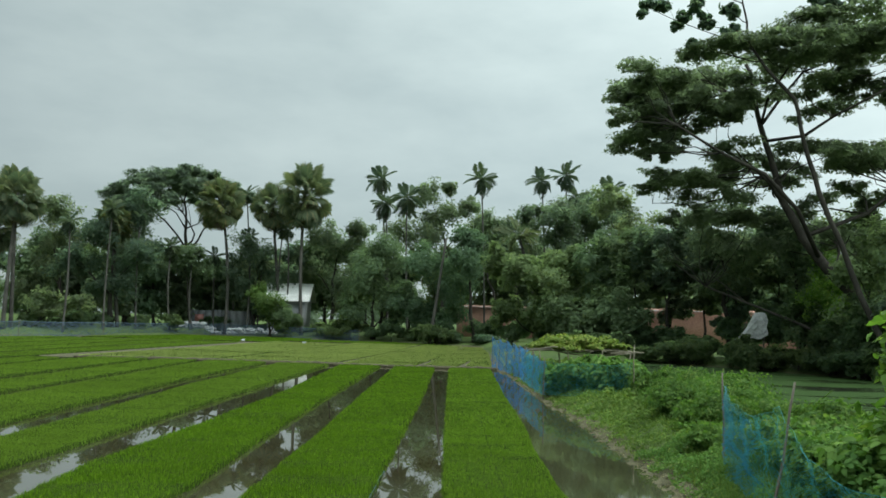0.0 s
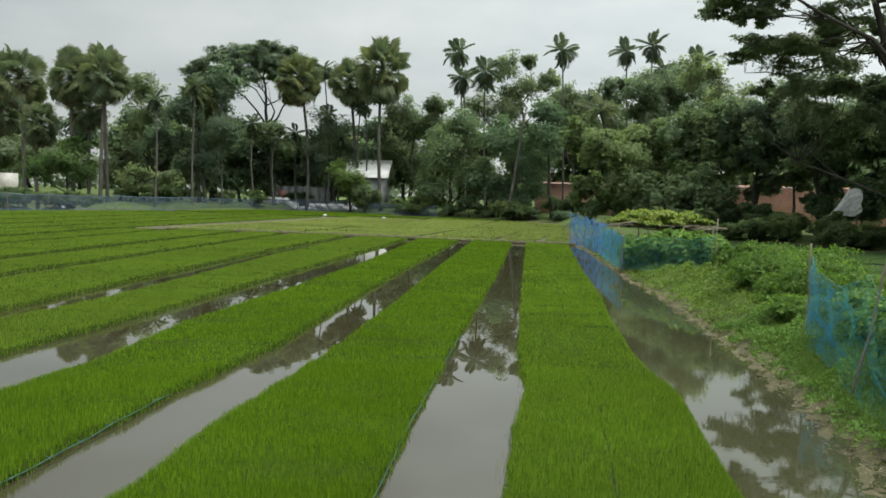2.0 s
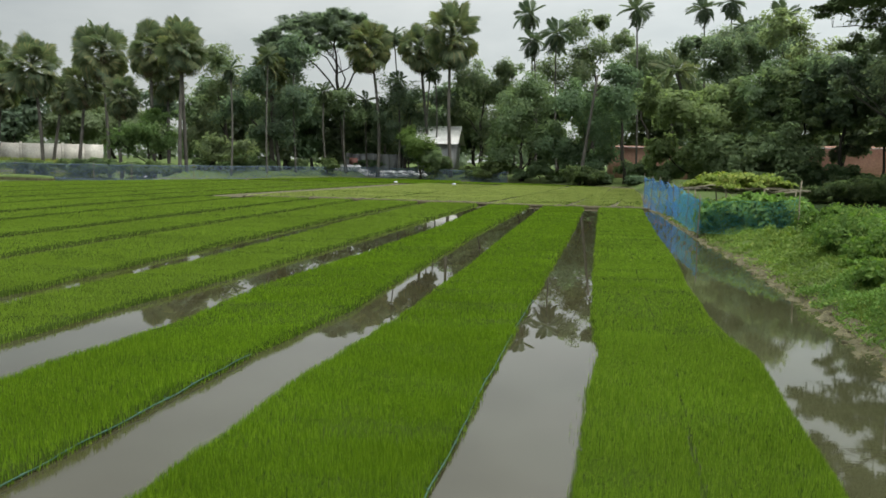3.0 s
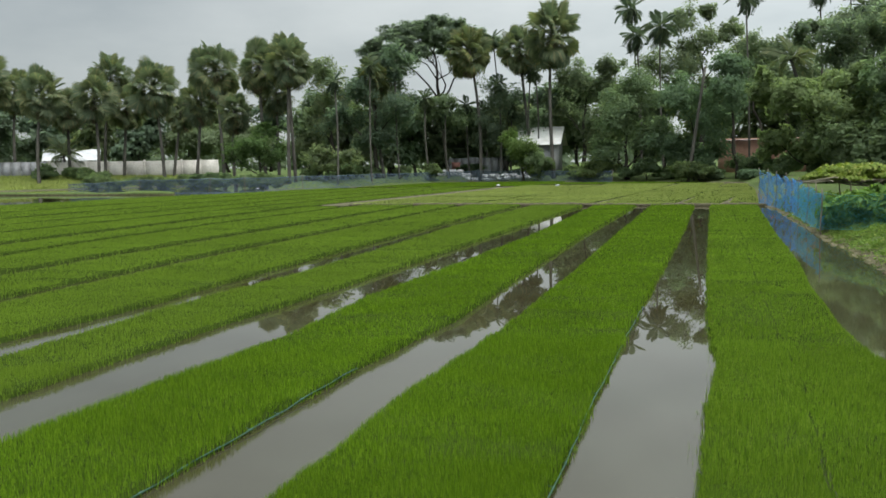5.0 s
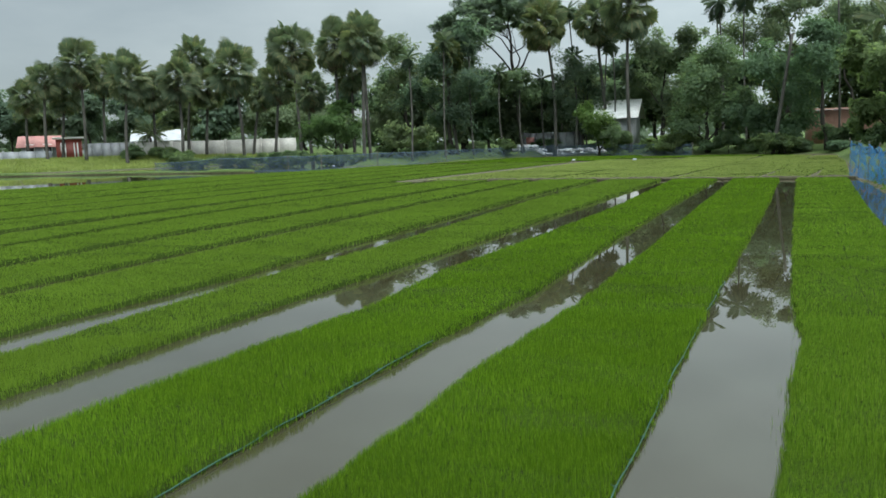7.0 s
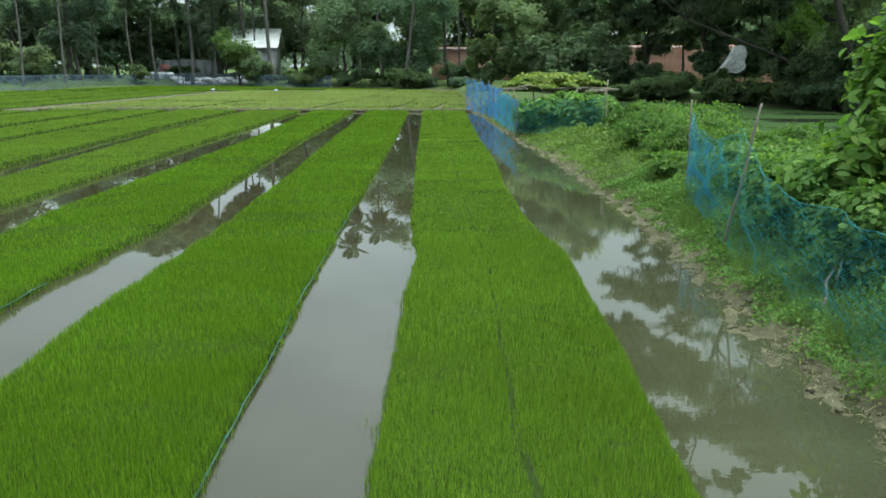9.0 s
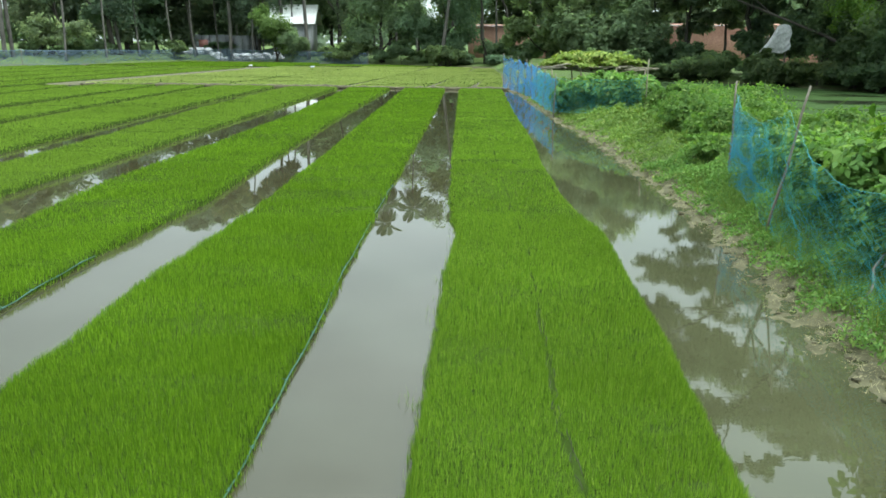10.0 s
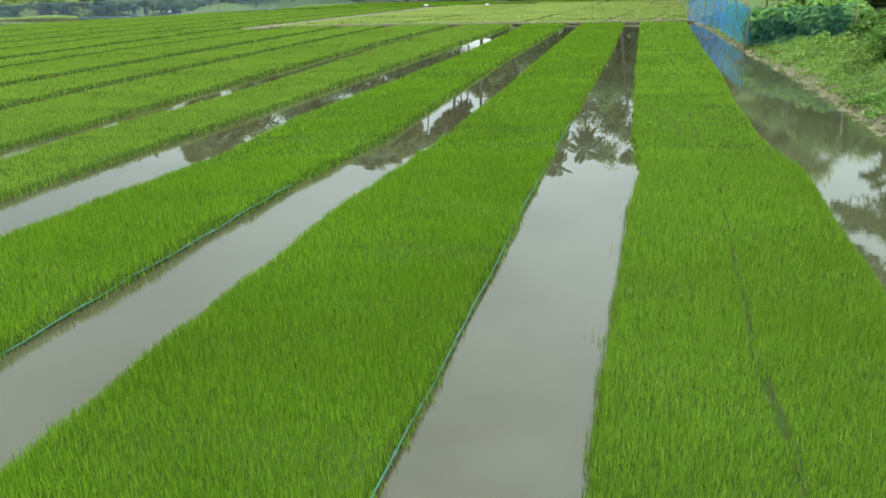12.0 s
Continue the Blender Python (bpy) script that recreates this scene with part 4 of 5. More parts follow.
TEAK_CLUMPS = [(-9.3, 2.6, 16.3, 0.6, 0.4), (-8.5, 2.8, 16.7, 0.7, 0.4), (-8.0, 2.6, 15.5, 0.6, 0.4), (-7.3, 2.9, 14.9, 0.5, 0.35), (-7.4, 2.4, 16.2, 0.7, 0.4), (-6.6, 2.7, 15.8, 0.6, 0.4), (-5.8, 2.5, 15.2, 0.5, 0.35), (-5.6, 2.8, 16.4, 0.6, 0.4), (-2.0, 1.6, 16.4, 0.6, 0.35), (-1.0, 1.8, 16.4, 0.7, 0.35), (-7.6, 3.2, 17.6, 1.2, 0.5), (-5.0, 3.0, 18.2, 1.3, 0.6), (-2.4, 3.0, 18.2, 1.3, 0.6)]
TEAK_TRUNK = [(0.0, 0.0, 0.6), (-1.2, 0.6, 3.9), (-2.3, 1.2, 7.6), (-2.8, 1.4, 10.0), (-3.1, 1.5, 11.9), (-4.2, 2.2, 13.4), (-4.7, 2.6, 14.6), (-4.9, 2.7, 15.8), (-5.2, 2.8, 17.4)]
# far left beyond the flooded field
broad_tree(-94.5, 70.7, [(0.7, -0.4, 7.3, 2.9, 2.6), (2.0, 2.2, 6.2, 3.0, 2.2), (-1.9, -2.2, 6.6, 2.9, 2.9), (-0.1, 1.1, 4.8, 3.0, 1.8)], n=1000, kind='far')
broad_tree(-86.5, 83.2, [(-2.3, -3.6, 5.4, 3.1, 1.9), (0.9, 0.5, 5.6, 3.6, 2.1), (3.8, 4.1, 5.3, 3.3, 2.0)], n=900, kind='far')
broad_tree(-76.2, 90.2, [(0.1, -0.9, 5.7, 3.6, 2.1), (3.4, 2.4, 5.1, 3.3, 1.8), (-3.0, -2.2, 5.2, 2.9, 1.9)], n=900, kind='far')
broad_tree(-63.8, 92.1, [(-0.7, -1.4, 5.6, 3.1, 2.3), (2.3, 1.2, 6.3, 2.8, 2.4), (3.9, 2.9, 5.1, 2.4, 2.1), (-4.0, -2.0, 6.1, 3.1, 2.0)], n=1000, kind='far')
broad_tree(-39.6, 62.6, [(0.1, -0.8, 3.8, 1.8, 1.3), (1.3, 0.5, 3.1, 1.5, 1.3), (-1.8, -0.9, 2.8, 1.5, 1.1), (0.2, 1.0, 5.1, 1.2, 1.0)], n=1100, kind='light')
broad_tree(-41.8, 79.8, [(0.6, -0.5, 11.5, 1.6, 1.6), (-0.5, -0.5, 9.1, 1.9, 1.9), (0.6, 0.6, 7.2, 2.2, 1.9), (-1.7, -0.0, 4.4, 2.3, 1.9)], n=1200, kind='mid')
broad_tree(-33.6, 61.5, [(0.8, -0.4, 2.6, 1.5, 1.2), (2.4, 1.0, 2.1, 1.8, 1.1)], n=1000, kind='dark')
# palms
fan_palm(-76.4, 61.4, 0.3, 0.4, 9.5, 2.2)
fan_palm(-72.4, 63.1, 0.1, 0.1, 11.1, 2.9)
fan_palm(-75.5, 68.7, 0.4, 0.5, 10.5, 2.6)
fan_palm(-66.7, 63.5, 0.6, 0.6, 9.4, 2.8)
fan_palm(-62.6, 67.5, 0.0, 0.0, 9.1, 2.7)
fan_palm(-66.1, 72.4, 0.9, 0.8, 11.9, 2.6)
fan_palm(-56.3, 70.3, -0.5, -0.4, 10.1, 3.1)
fan_palm(-59.2, 75.6, 0.9, 0.7, 7.8, 2.2)
fan_palm(-47.9, 69.1, -0.3, -0.2, 11.3, 3.0)
fan_palm(-40.2, 64.6, -0.2, -0.1, 10.7, 2.5)
fan_palm(-36.3, 62.2, 0.3, 0.2, 10.7, 2.4)
fan_palm(-44.7, 66.4, 0.2, 0.1, 6.8, 2.1)
fan_palm(-82.3, 63.6, 0.2, 0.3, 8.0, 2.3)
fan_palm(-77.0, 63.9, 0.5, 0.6, 8.1, 2.3)
fan_palm(-69.5, 70.6, 0.2, 0.1, 8.4, 2.6)
fan_palm(-64.0, 73.0, 0.6, 0.5, 8.9, 2.8)
fan_palm(-52.5, 70.7, 0.7, 0.5, 8.2, 2.4)
fan_palm(-41.2, 68.7, -0.0, -0.0, 8.6, 2.2)
fan_palm(-37.8, 66.0, -0.3, -0.2, 11.3, 2.4)
fan_palm(-29.5, 67.9, -0.9, -0.4, 9.1, 2.1, pale=True)
fan_palm(-22.7, 76.8, -0.9, -0.3, 12.5, 2.7, pale=True)
fan_palm(-17.5, 78.1, -1.3, -0.3, 12.6, 2.5)
fan_palm(-14.7, 74.6, -0.2, -0.0, 13.4, 3.1)
areca_palm(-7.2, 82.7, -1.2, -0.1, 17.0, 1.9)
areca_palm(-6.7, 76.8, -0.6, -0.1, 13.5, 1.7)
areca_palm(-4.8, 78.9, -0.5, -0.0, 14.5, 2.0)
areca_palm(2.7, 73.0, -0.6, 0.0, 15.5, 1.6)
areca_palm(8.8, 74.5, -0.8, 0.1, 15.8, 1.5)
areca_palm(10.5, 74.3, -0.2, 0.0, 16.3, 1.6)
areca_palm(14.3, 71.6, -0.3, 0.1, 14.2, 1.9)
areca_palm(-10.8, 94.4, -0.7, -0.1, 12.6, 1.0)
areca_palm(11.4, 76.2, 0.2, -0.0, 14.5, 1.4)
areca_palm(-20.9, 79.3, -0.9, -0.3, 14.5, 1.3)
coconut_palm(7.5, 69.6, -2.0, 0.2, 9.7, 2.2)
coconut_palm(-70.6, 70.9, -0.0, -0.0, 3.7, 2.6)

# the big trees on the far bank of the pond
broad_tree(RAIN[0], RAIN[1], RAIN_CLUMPS, split=(4, 0.6), n=300, kind="rain", label="huge rain tree with dark limbs and layered crown", trunk=[(0, 0, 0)] + RAIN_TRUNK, size=0.17, girth=0.36, lumps=16, twigs=1, up=0.8)
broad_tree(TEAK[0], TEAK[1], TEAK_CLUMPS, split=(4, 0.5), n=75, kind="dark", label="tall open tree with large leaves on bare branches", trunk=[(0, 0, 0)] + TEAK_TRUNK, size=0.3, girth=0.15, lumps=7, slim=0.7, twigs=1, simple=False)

# woods that close the view behind the village
v_all, count = [], 0
for k in range(150):
    b = radians(-100 + 190 * k / 149 + rng.uniform(-0.5, 0.5))
    d = rng.uniform(125, 175)
    hgt = rng.uniform(5, 9.5)
    v_all.append((d * math.sin(b), d * math.cos(b), hgt * 0.5, rng.uniform(4, 6.5), hgt * 0.55))
v, q = leaf_cloud(v_all, 430, 1.1, 0.6, 12, simple=True)
tagged(part("far_woods", mesh_of("far_woods", v, [q], MAT["far"])), "distant belt of mixed green trees", "trees", kind="stuff")

# undergrowth at the foot of the tree line
def shrub(x, y, r, h, kind="dark", n=700, size=0.26, label="low dark green undergrowth shrub", name="shrub"):
    z0 = float(ground_z(x, y))
    kind = "brush" if kind == "dark" else kind
    clumps = [(rng.uniform(-0.5, 0.5) * r, rng.uniform(-0.4, 0.4) * r, z0 + h * rng.uniform(0.35, 0.7), r * rng.uniform(0.55, 0.8), h * rng.uniform(0.3, 0.5)) for _ in range(3)]
    return broad_tree(x, y, clumps, n=n, kind=kind, label=label, size=size, girth=0.05, lumps=10, twigs=2, category="shrub", name=name)


for x in np.arange(-34, 3, 1.9):
    yy = float(field_far(x)) + rng.uniform(1.4, 3.0) + (3.0 if x < -27 else 0)
    low = 0.55 if -24.5 < x < -15 else 0.8 if x < -24 else 1.2
    shrub(float(x), yy + (3.0 if x < -15 else 0), rng.uniform(1.2, 2.0), low * rng.uniform(0.9, 2.0) if x < -1 else 0.9, "dark" if rng.uniform() < 0.8 or x < -24 else "mid", 800, 0.24)
for x, y in [(4.8, 54.5), (6.2, 51), (7.6, 48.5), (8.6, 47.8), (9.8, 47.2), (11.2, 46), (12.4, 45), (13.6, 43.8), (14.8, 42.2), (15.8, 40.6), (16.6, 38.8), (17.2, 37.0), (17.8, 35.2), (18.4, 33.4), (19.2, 31.5), (20.0, 29.5), (20.8, 27.5), (21.6, 25.5)]:
    shrub(x - 0.4 + rng.uniform(-0.4, 0.4), y - 1.7, rng.uniform(0.9, 1.7), rng.uniform(0.7, 1.5) + (2.0 if x > 16.5 else 0), "dark", 900, 0.2, "dark shrub overhanging the pond bank")
    shrub(x + 1.0, y + 1.6, rng.uniform(1.4, 2.1), rng.uniform(1.2, 2.4) + (1.6 if x > 15.5 else 0), "mid" if x > 15 else "dark", 650, 0.26, "dark shrub under the trees by the pond")
for x, y in [(15.6, 38.2), (16.3, 36.6), (16.9, 35.0), (17.5, 33.2), (18.1, 31.4), (18.9, 29.4), (19.7, 27.4), (18.6, 34.5), (19.6, 32.0)]:
    shrub(x, y, 1.5, 1.1, "dark", 900, 0.2, "low dark growth at the pond's edge")
for x, y in [(6.3, 50.8), (7.6, 50.2), (9.0, 49.6), (10.4, 48.9)]:
    shrub(x, y, 2.0, 4.2, "mid", 1700, 0.27, "tall green bush between the pond and the brick wall")
# slender trees between the pond and the brick building
for x, y, z, r in [(9.5, 50.5, 4.6, 1.5), (11.2, 49.5, 5.0, 1.7), (13.2, 48.8, 4.4, 1.4), (14.8, 47.6, 5.0, 1.8), (16.6, 46.2, 4.2, 1.3), (18.2, 45.2, 4.9, 1.8), (20, 43.5, 4.6, 1.6), (21.5, 41, 5.0, 2.0)]:
    broad_tree(x, y, [(0.1, 0, z, r, 1.1), (-0.9, 0.3, z + 1.5, r, 1.3), (0.9, -0.2, z + 1.2, r, 1.2), (0.2, 0.5, z + 2.6, r * 0.9, 1.1), (rng.uniform(-0.7, 0.7), 0, z - 1.5, 0.8, 0.45), (rng.uniform(-1.6, 1.6), -0.4, z - 1.0, 0.9, 0.4), (rng.uniform(-1.6, 1.6), 0.2, z - 1.9, 0.5, 0.4)], n=800, kind="dark" if x > 12 else "mid", girth=0.11, label="slender dark tree on the pond bank")
for k in range(14):
    u = k / 13
    shrub(-69 + 32 * u, 67 + 2 * math.sin(k) - 6 * u, 1.8, 1.5, "dark", 600, 0.3, "low brush before the compound wall")
shrub(2.6, 66.0, 1.7, 1.9, "dark", 900, 0.24)
shrub(4.4, 60.0, 1.4, 1.5, "dark", 900, 0.24)
# a second rank of trees behind the first
shrub(-16.0, 73.4, 1.6, 3.0, "mid", 1300, 0.28)
for k in range(30):
    b = radians(-29 + 57 * k / 29)
    d = rng.uniform(84, 94) if b < 0.2 else rng.uniform(68, 76)
    tall = rng.uniform(7.5, 10.0) + (1.5 if abs(b) < 0.2 else 0) - (2.0 if b > 0.25 else 0)
    bx, by = d * math.sin(b), d * math.cos(b)
    broad_tree(bx, by, [(rng.uniform(-2, 2), rng.uniform(-1, 1), tall * f, rng.uniform(2.2, 3.0), rng.uniform(1.6, 2.2)) for f in (0.35, 0.5, 0.62, 0.75, 0.85)], n=620, kind="dark" if k % 2 else "mid", size=0.55)

for k in range(13):
    b = radians(-57 + 34 * k / 12)
    d = rng.uniform(112, 122)
    tall = rng.uniform(8.0, 10.5)
    broad_tree(d * math.sin(b), d * math.cos(b), [(rng.uniform(-2.5, 2.5), rng.uniform(-1, 1), 1 + tall * f, rng.uniform(2.4, 3.2), rng.uniform(1.5, 2.1)) for f in (0.35, 0.55, 0.7, 0.85)], n=520, kind="dark" if k % 3 else "far", size=0.7, label="distant tree behind the compound wall")

# ---- nets and their stakes ----
def net(name, posts, cell, strand, material, label, sag=0.06, ripple=0.04):
    """A hung diamond-mesh net. posts: (x, y, bottom, top) along its line."""
    posts = np.array(posts, dtype=float)
    run = np.concatenate([[0], np.cumsum(np.hypot(np.diff(posts[:, 0]), np.diff(posts[:, 1])))])
    tall = float(np.mean(posts[:, 3] - posts[:, 2]))
    nu, nv = int(run[-1] / cell), max(4, int(tall / cell))
    u = np.linspace(0, run[-1], nu + 1)
    vv = np.linspace(0, 1, nv + 1)
    U, V = np.meshgrid(u, vv, indexing="ij")
    x, y, lo, hi = [np.interp(U, run, posts[:, c]) for c in range(4)]
    seg = np.searchsorted(run, np.clip(U, 1e-6, run[-1] - 1e-6)) - 1
    part_u = (U - run[seg]) / (run[seg + 1] - run[seg])
    hi = hi - sag * 4 * part_u * (1 - part_u) - 0.02 * np.abs(wave(U, U * 0, 0.5, 15))
    z = lo + (hi - lo) * V
    w = ripple * wave(U, V * 1.2, 0.7, 12) + 0.4 * ripple * wave(U, V * 2, 0.22, 13)
    dxy = np.gradient(posts[:, :2], axis=0)
    nx, ny = np.interp(U, run, -dxy[:, 1]), np.interp(U, run, dxy[:, 0])
    ln = np.hypot(nx, ny) + 1e-9
    P = np.stack([x + w * nx / ln, y + w * ny / ln, z], -1)
    a = P[:-1, :-1].reshape(-1, 3), P[1:, 1:].reshape(-1, 3)
    b = P[1:, :-1].reshape(-1, 3), P[:-1, 1:].reshape(-1, 3)
    s, e = np.concatenate([a[0], b[0]]), np.concatenate([a[1], b[1]])
    keep = rng.uniform(size=len(s)) > 0.02
    s, e = s[keep], e[keep]
    d = e - s
    flat = np.stack([-d[:, 2] * d[:, 0], -d[:, 2] * d[:, 1], d[:, 0] ** 2 + d[:, 1] ** 2], 1)
    flat /= np.linalg.norm(flat, axis=1, keepdims=True) + 1e-12
    off = flat * strand / 2
    v = np.stack([s - off, e - off, e + off, s + off], 1).reshape(-1, 3)
    top = thing(name, posts[0, 0], posts[0, 1], posts[0, 2], label, "net")
    base = np.array([posts[0, 0], posts[0, 1], posts[0, 2]])
    tagged(part("mesh", mesh_of("net_mesh", v - base, [np.arange(len(v)).reshape(-1, 4)], MAT[material]), top), kind="stuff")
    for name_, row in (("head_rope", P[:, -1]), ("foot_rope", P[:, 0])):
        h = Heap()
        h.tube(row[::3] - base, strand * 0.9, 4)
        part(name_, h.mesh(name_, MAT[material]), top)
    return top


def stake(x, y, z0, z1, tilt=(0, 0), r=0.02, label="thin weathered wooden net stake", material="old_stick", name="stake"):
    """A crooked cut stick pushed into the ground."""
    top = thing(name, x, y, z0, label, "stake", "stakes of the nets")
    t = np.linspace(0, 1, 7)
    h = Heap()
    p = np.stack([tilt[0] * t + 0.008 * np.sin(t * 9 + x), tilt[1] * t + 0.008 * np.cos(t * 7 + y), -0.15 + (z1 - z0 + 0.15) * t], 1)
    h.tube(p, r * (1.15 - 0.35 * t) * (1 + 0.12 * np.sin(t * 25)), 7)
    part("shaft", h.mesh("shaft", MAT[material], True), top)
    return top


near_line = [(3.25, 9.49, 0.23, 1.28), (3.09, 8.42, 0.21, 1.05), (2.85, 6.97, 0.15, 1.27), (2.73, 5.98, 0.09, 0.95), (2.69, 4.96, 0.07, 0.9), (2.62, 3.83, 0.06, 0.95), (2.57, 2.43, 0.06, 0.94)]
net("hung_net", near_line, 0.034, 0.002, "net_teal", "sagging teal-blue mesh net along the bank")
net("hung_net", [(3.28, 9.5, 0.25, 1.26), (3.17, 9.05, 0.23, 1.1), (3.12, 8.5, 0.22, 0.98), (3.05, 8.0, 0.2, 0.92)], 0.032, 0.0022, "net_end", "bunched blue end of the net gathered at its stake", ripple=0.07)
stake(2.786, 7.013, 0.159, 1.477, (0.27, 0.0), 0.0125, "leaning grey stick holding up the net")
stake(3.252, 9.493, 0.235, 1.41, (-0.02, 0.0), 0.012)
far_line = [(1.62, 34, 0.06, 1.38), (1.8, 32.4, 0.06, 1.32), (2.0, 30.6, 0.06, 1.3), (2.15, 29, 0.08, 1.24), (2.24, 27.3, 0.09, 1.2), (2.28, 25.76, 0.1, 1.15), (2.26, 23.1, 0.1, 1.06), (2.26, 20.17, 0.14, 1.03)]
net("hung_net", far_line[:6], 0.055, 0.0056, "net", "bright blue mesh net beside the ditch", sag=0.14, ripple=0.09)
net("hung_net", far_line[5:], 0.05, 0.0042, "net_end", "half-sheer blue mesh net beside the ditch", sag=0.1, ripple=0.09)
net("hung_net", [(2.3, 20.1, 0.16, 1.03), (3.11, 18.83, 0.25, 1.05), (3.97, 17.68, 0.29, 1.16)], 0.05, 0.0024, "net_teal", "sheer teal-blue mesh net across the bank", ripple=0.06)
for row in far_line:
    stake(row[0], row[1], row[2], row[3] + 0.08, (rng.uniform(-0.05, 0.05), 0), 0.014)
stake(3.99, 17.645, 0.271, 1.53, (0.03, 0.02), 0.015, "pale bamboo corner post of the net", "bamboo")
left_line = [(-50, 50.5, -0.02, 0.8), (-43.5, 51.2, 0.0, 1.05), (-36, 50.0, 0.02, 1.1), (-33.3, 50.5, 0.02, 1.1), (-31.5, 56, 0.02, 1.1), (-28.5, 63, 0.05, 1.1), (-25.3, 73, 0.05, 1.1), (-23.6, 76.6, 0.05, 1.1), (-17.6, 74.2, 0.05, 1.1), (-11.8, 70.8, 0.05, 1.0), (-8.5, 69.2, 0.05, 1.0)]
net("boundary_net", left_line, 0.16, 0.028, "net_dusk", "long dark blue net round the far side of the field", ripple=0.1)
for row in left_line:
    stake(row[0], row[1], row[2], row[3] + 0.12, (0, 0), 0.03)

# ---- bank plants ----
def carpet(name, label, xs, ys, n, size, height, material, slim=0.55, off=(0.2, 3.0), leafup=0.7):
    """Low plants scattered over a stretch of the bank."""
    y = rng.uniform(ys[0], ys[1], n)
    x = shore(y) + off[0] + (off[1] - off[0]) * rng.uniform(0, 1, n) ** 0.9
    keep = (x > xs[0]) & (x < xs[1]) & (wave(x, y, 0.8, 31) + rng.uniform(-0.8, 0.8, n) + smooth01((x - shore(y) - off[0]) / 0.5) * 1.3 > 0.1)
    x, y = x[keep], y[keep]
    n = len(x)
    rise_ = np.clip(0.35 + 0.65 * wave(x, y, 0.9, 33), 0.08, 1.3) * height * rng.uniform(0.2, 1, n)
    p = np.stack([x, y, ground_z(x, y) + rise_ + 0.01], 1)
    nor = rng.normal(size=(n, 3)) * 0.6 + (0, -0.2, leafup)
    nor /= np.linalg.norm(nor, axis=1, keepdims=True)
    t = np.cross(nor, rng.normal(size=(n, 3)))
    t /= np.linalg.norm(t, axis=1, keepdims=True)
    b = np.cross(nor, t)
    s = size * rng.uniform(0.5, 1.4, (n, 1)) * (0.7 + 0.05 * np.hypot(x, y))[:, None]
    v = np.stack([p - t * s * 0.5, p + b * s * slim * 0.5 + nor * s * 0.06, p + t * s * 0.5 - nor * s * 0.06, p - b * s * slim * 0.5 + nor * s * 0.06], 1).reshape(-1, 3)
    return tagged(part(name, mesh_of(name, v, [np.arange(len(v)).reshape(-1, 4)], MAT[material])), label, "weeds", kind="stuff")


carpet("bank_weeds", "low creeping weeds covering the ditch bank", (2.0, 6.5), (2.2, 27), 95000, 0.036, 0.12, "weed", off=(0.1, 3.2))
carpet("bank_grass", "tufts of narrow grass on the bank", (2.0, 7.5), (2.2, 33), 70000, 0.085, 0.12, "weed", slim=0.12, off=(0.2, 4.2), leafup=0.1)
carpet("tall_weeds", "tall leafy weeds along the bank by the pond", (2.6, 8.5), (9.0, 34), 30000, 0.05, 0.2, "weed", off=(0.9, 3.2))


def plant(x, y, r, h, n, size, material, label, name="leafy_plant", slim=0.75, low=0.3, count=5):
    """A bushy heap of broad leaves on thin stems."""
    z0 = float(ground_z(x, y))
    top = thing(name, x, y, z0, label, "plant", "leafy plants on the bank")
    stems = Heap()
    clumps = [(rng.uniform(-0.45, 0.45) * r, rng.uniform(-0.45, 0.45) * r, h * rng.uniform(low, 0.75), r * rng.uniform(0.4, 0.65), h * rng.uniform(0.32, 0.5)) for _ in range(count)]
    for c in clumps:
        for _ in range(3):
            stems.tube(bent((rng.uniform(-0.1, 0.1), rng.uniform(-0.1, 0.1), -0.03), np.array(c[:3]) + rng.normal(size=3) * c[3] * 0.4, 4, 0.3), 0.007, 4)
    part("stalk", stems.mesh("stalk", MAT["weed"]), top)
    v, q = leaf_cloud(clumps, n, size, slim, 30, 0.35, fine=True)
    tagged(part("leaves", mesh_of("leaves", v, [q], MAT[material]), top), kind="stuff")
    return top


for x, y, r, h in [(3.69, 10.98, 0.6, 0.26), (4.38, 12.39, 0.76, 0.42), (4.93, 11.18, 0.76, 0.44), (4.13, 14.02, 0.67, 0.45), (4.99, 14.02, 0.86, 0.47), (4.73, 15.82, 0.77, 0.53), (5.6, 16.02, 0.87, 0.51), (4.6, 17.32, 0.58, 0.59), (5.43, 18.03, 0.87, 0.57), (5.83, 19.34, 0.78, 0.57), (4.33, 9.59, 0.66, 0.44), (5.17, 9.59, 0.75, 0.49)]:
    plant(x, y, r * 1.25, h * rng.uniform(0.95, 1.35), 900, 0.056, "creeper", "spreading sweet potato vine heaped on the bank", low=0.05, count=9)
for x, y, r, h in [(3.65, 8.81, 0.47, 0.67), (3.55, 7.85, 0.47, 0.7), (3.41, 7.01, 0.47, 0.73), (3.32, 6.17, 0.47, 0.73), (3.27, 5.24, 0.47, 0.7), (3.23, 4.3, 0.47, 0.7), (3.18, 3.37, 0.47, 0.7), (3.13, 2.52, 0.47, 0.7), (4.12, 8.61, 0.56, 0.61), (4.07, 7.57, 0.56, 0.61)]:
    plant(x, y, r, h * 0.88, 950, 0.066, "vine", "bean plants with heart-shaped leaves behind the net", slim=0.62, low=0.1, count=6)
carpet("foot_weeds", "fine creeping weeds along the foot of the net", (2.3, 4.2), (2.2, 11.5), 42000, 0.03, 0.2, "vine", off=(0.12, 1.1))
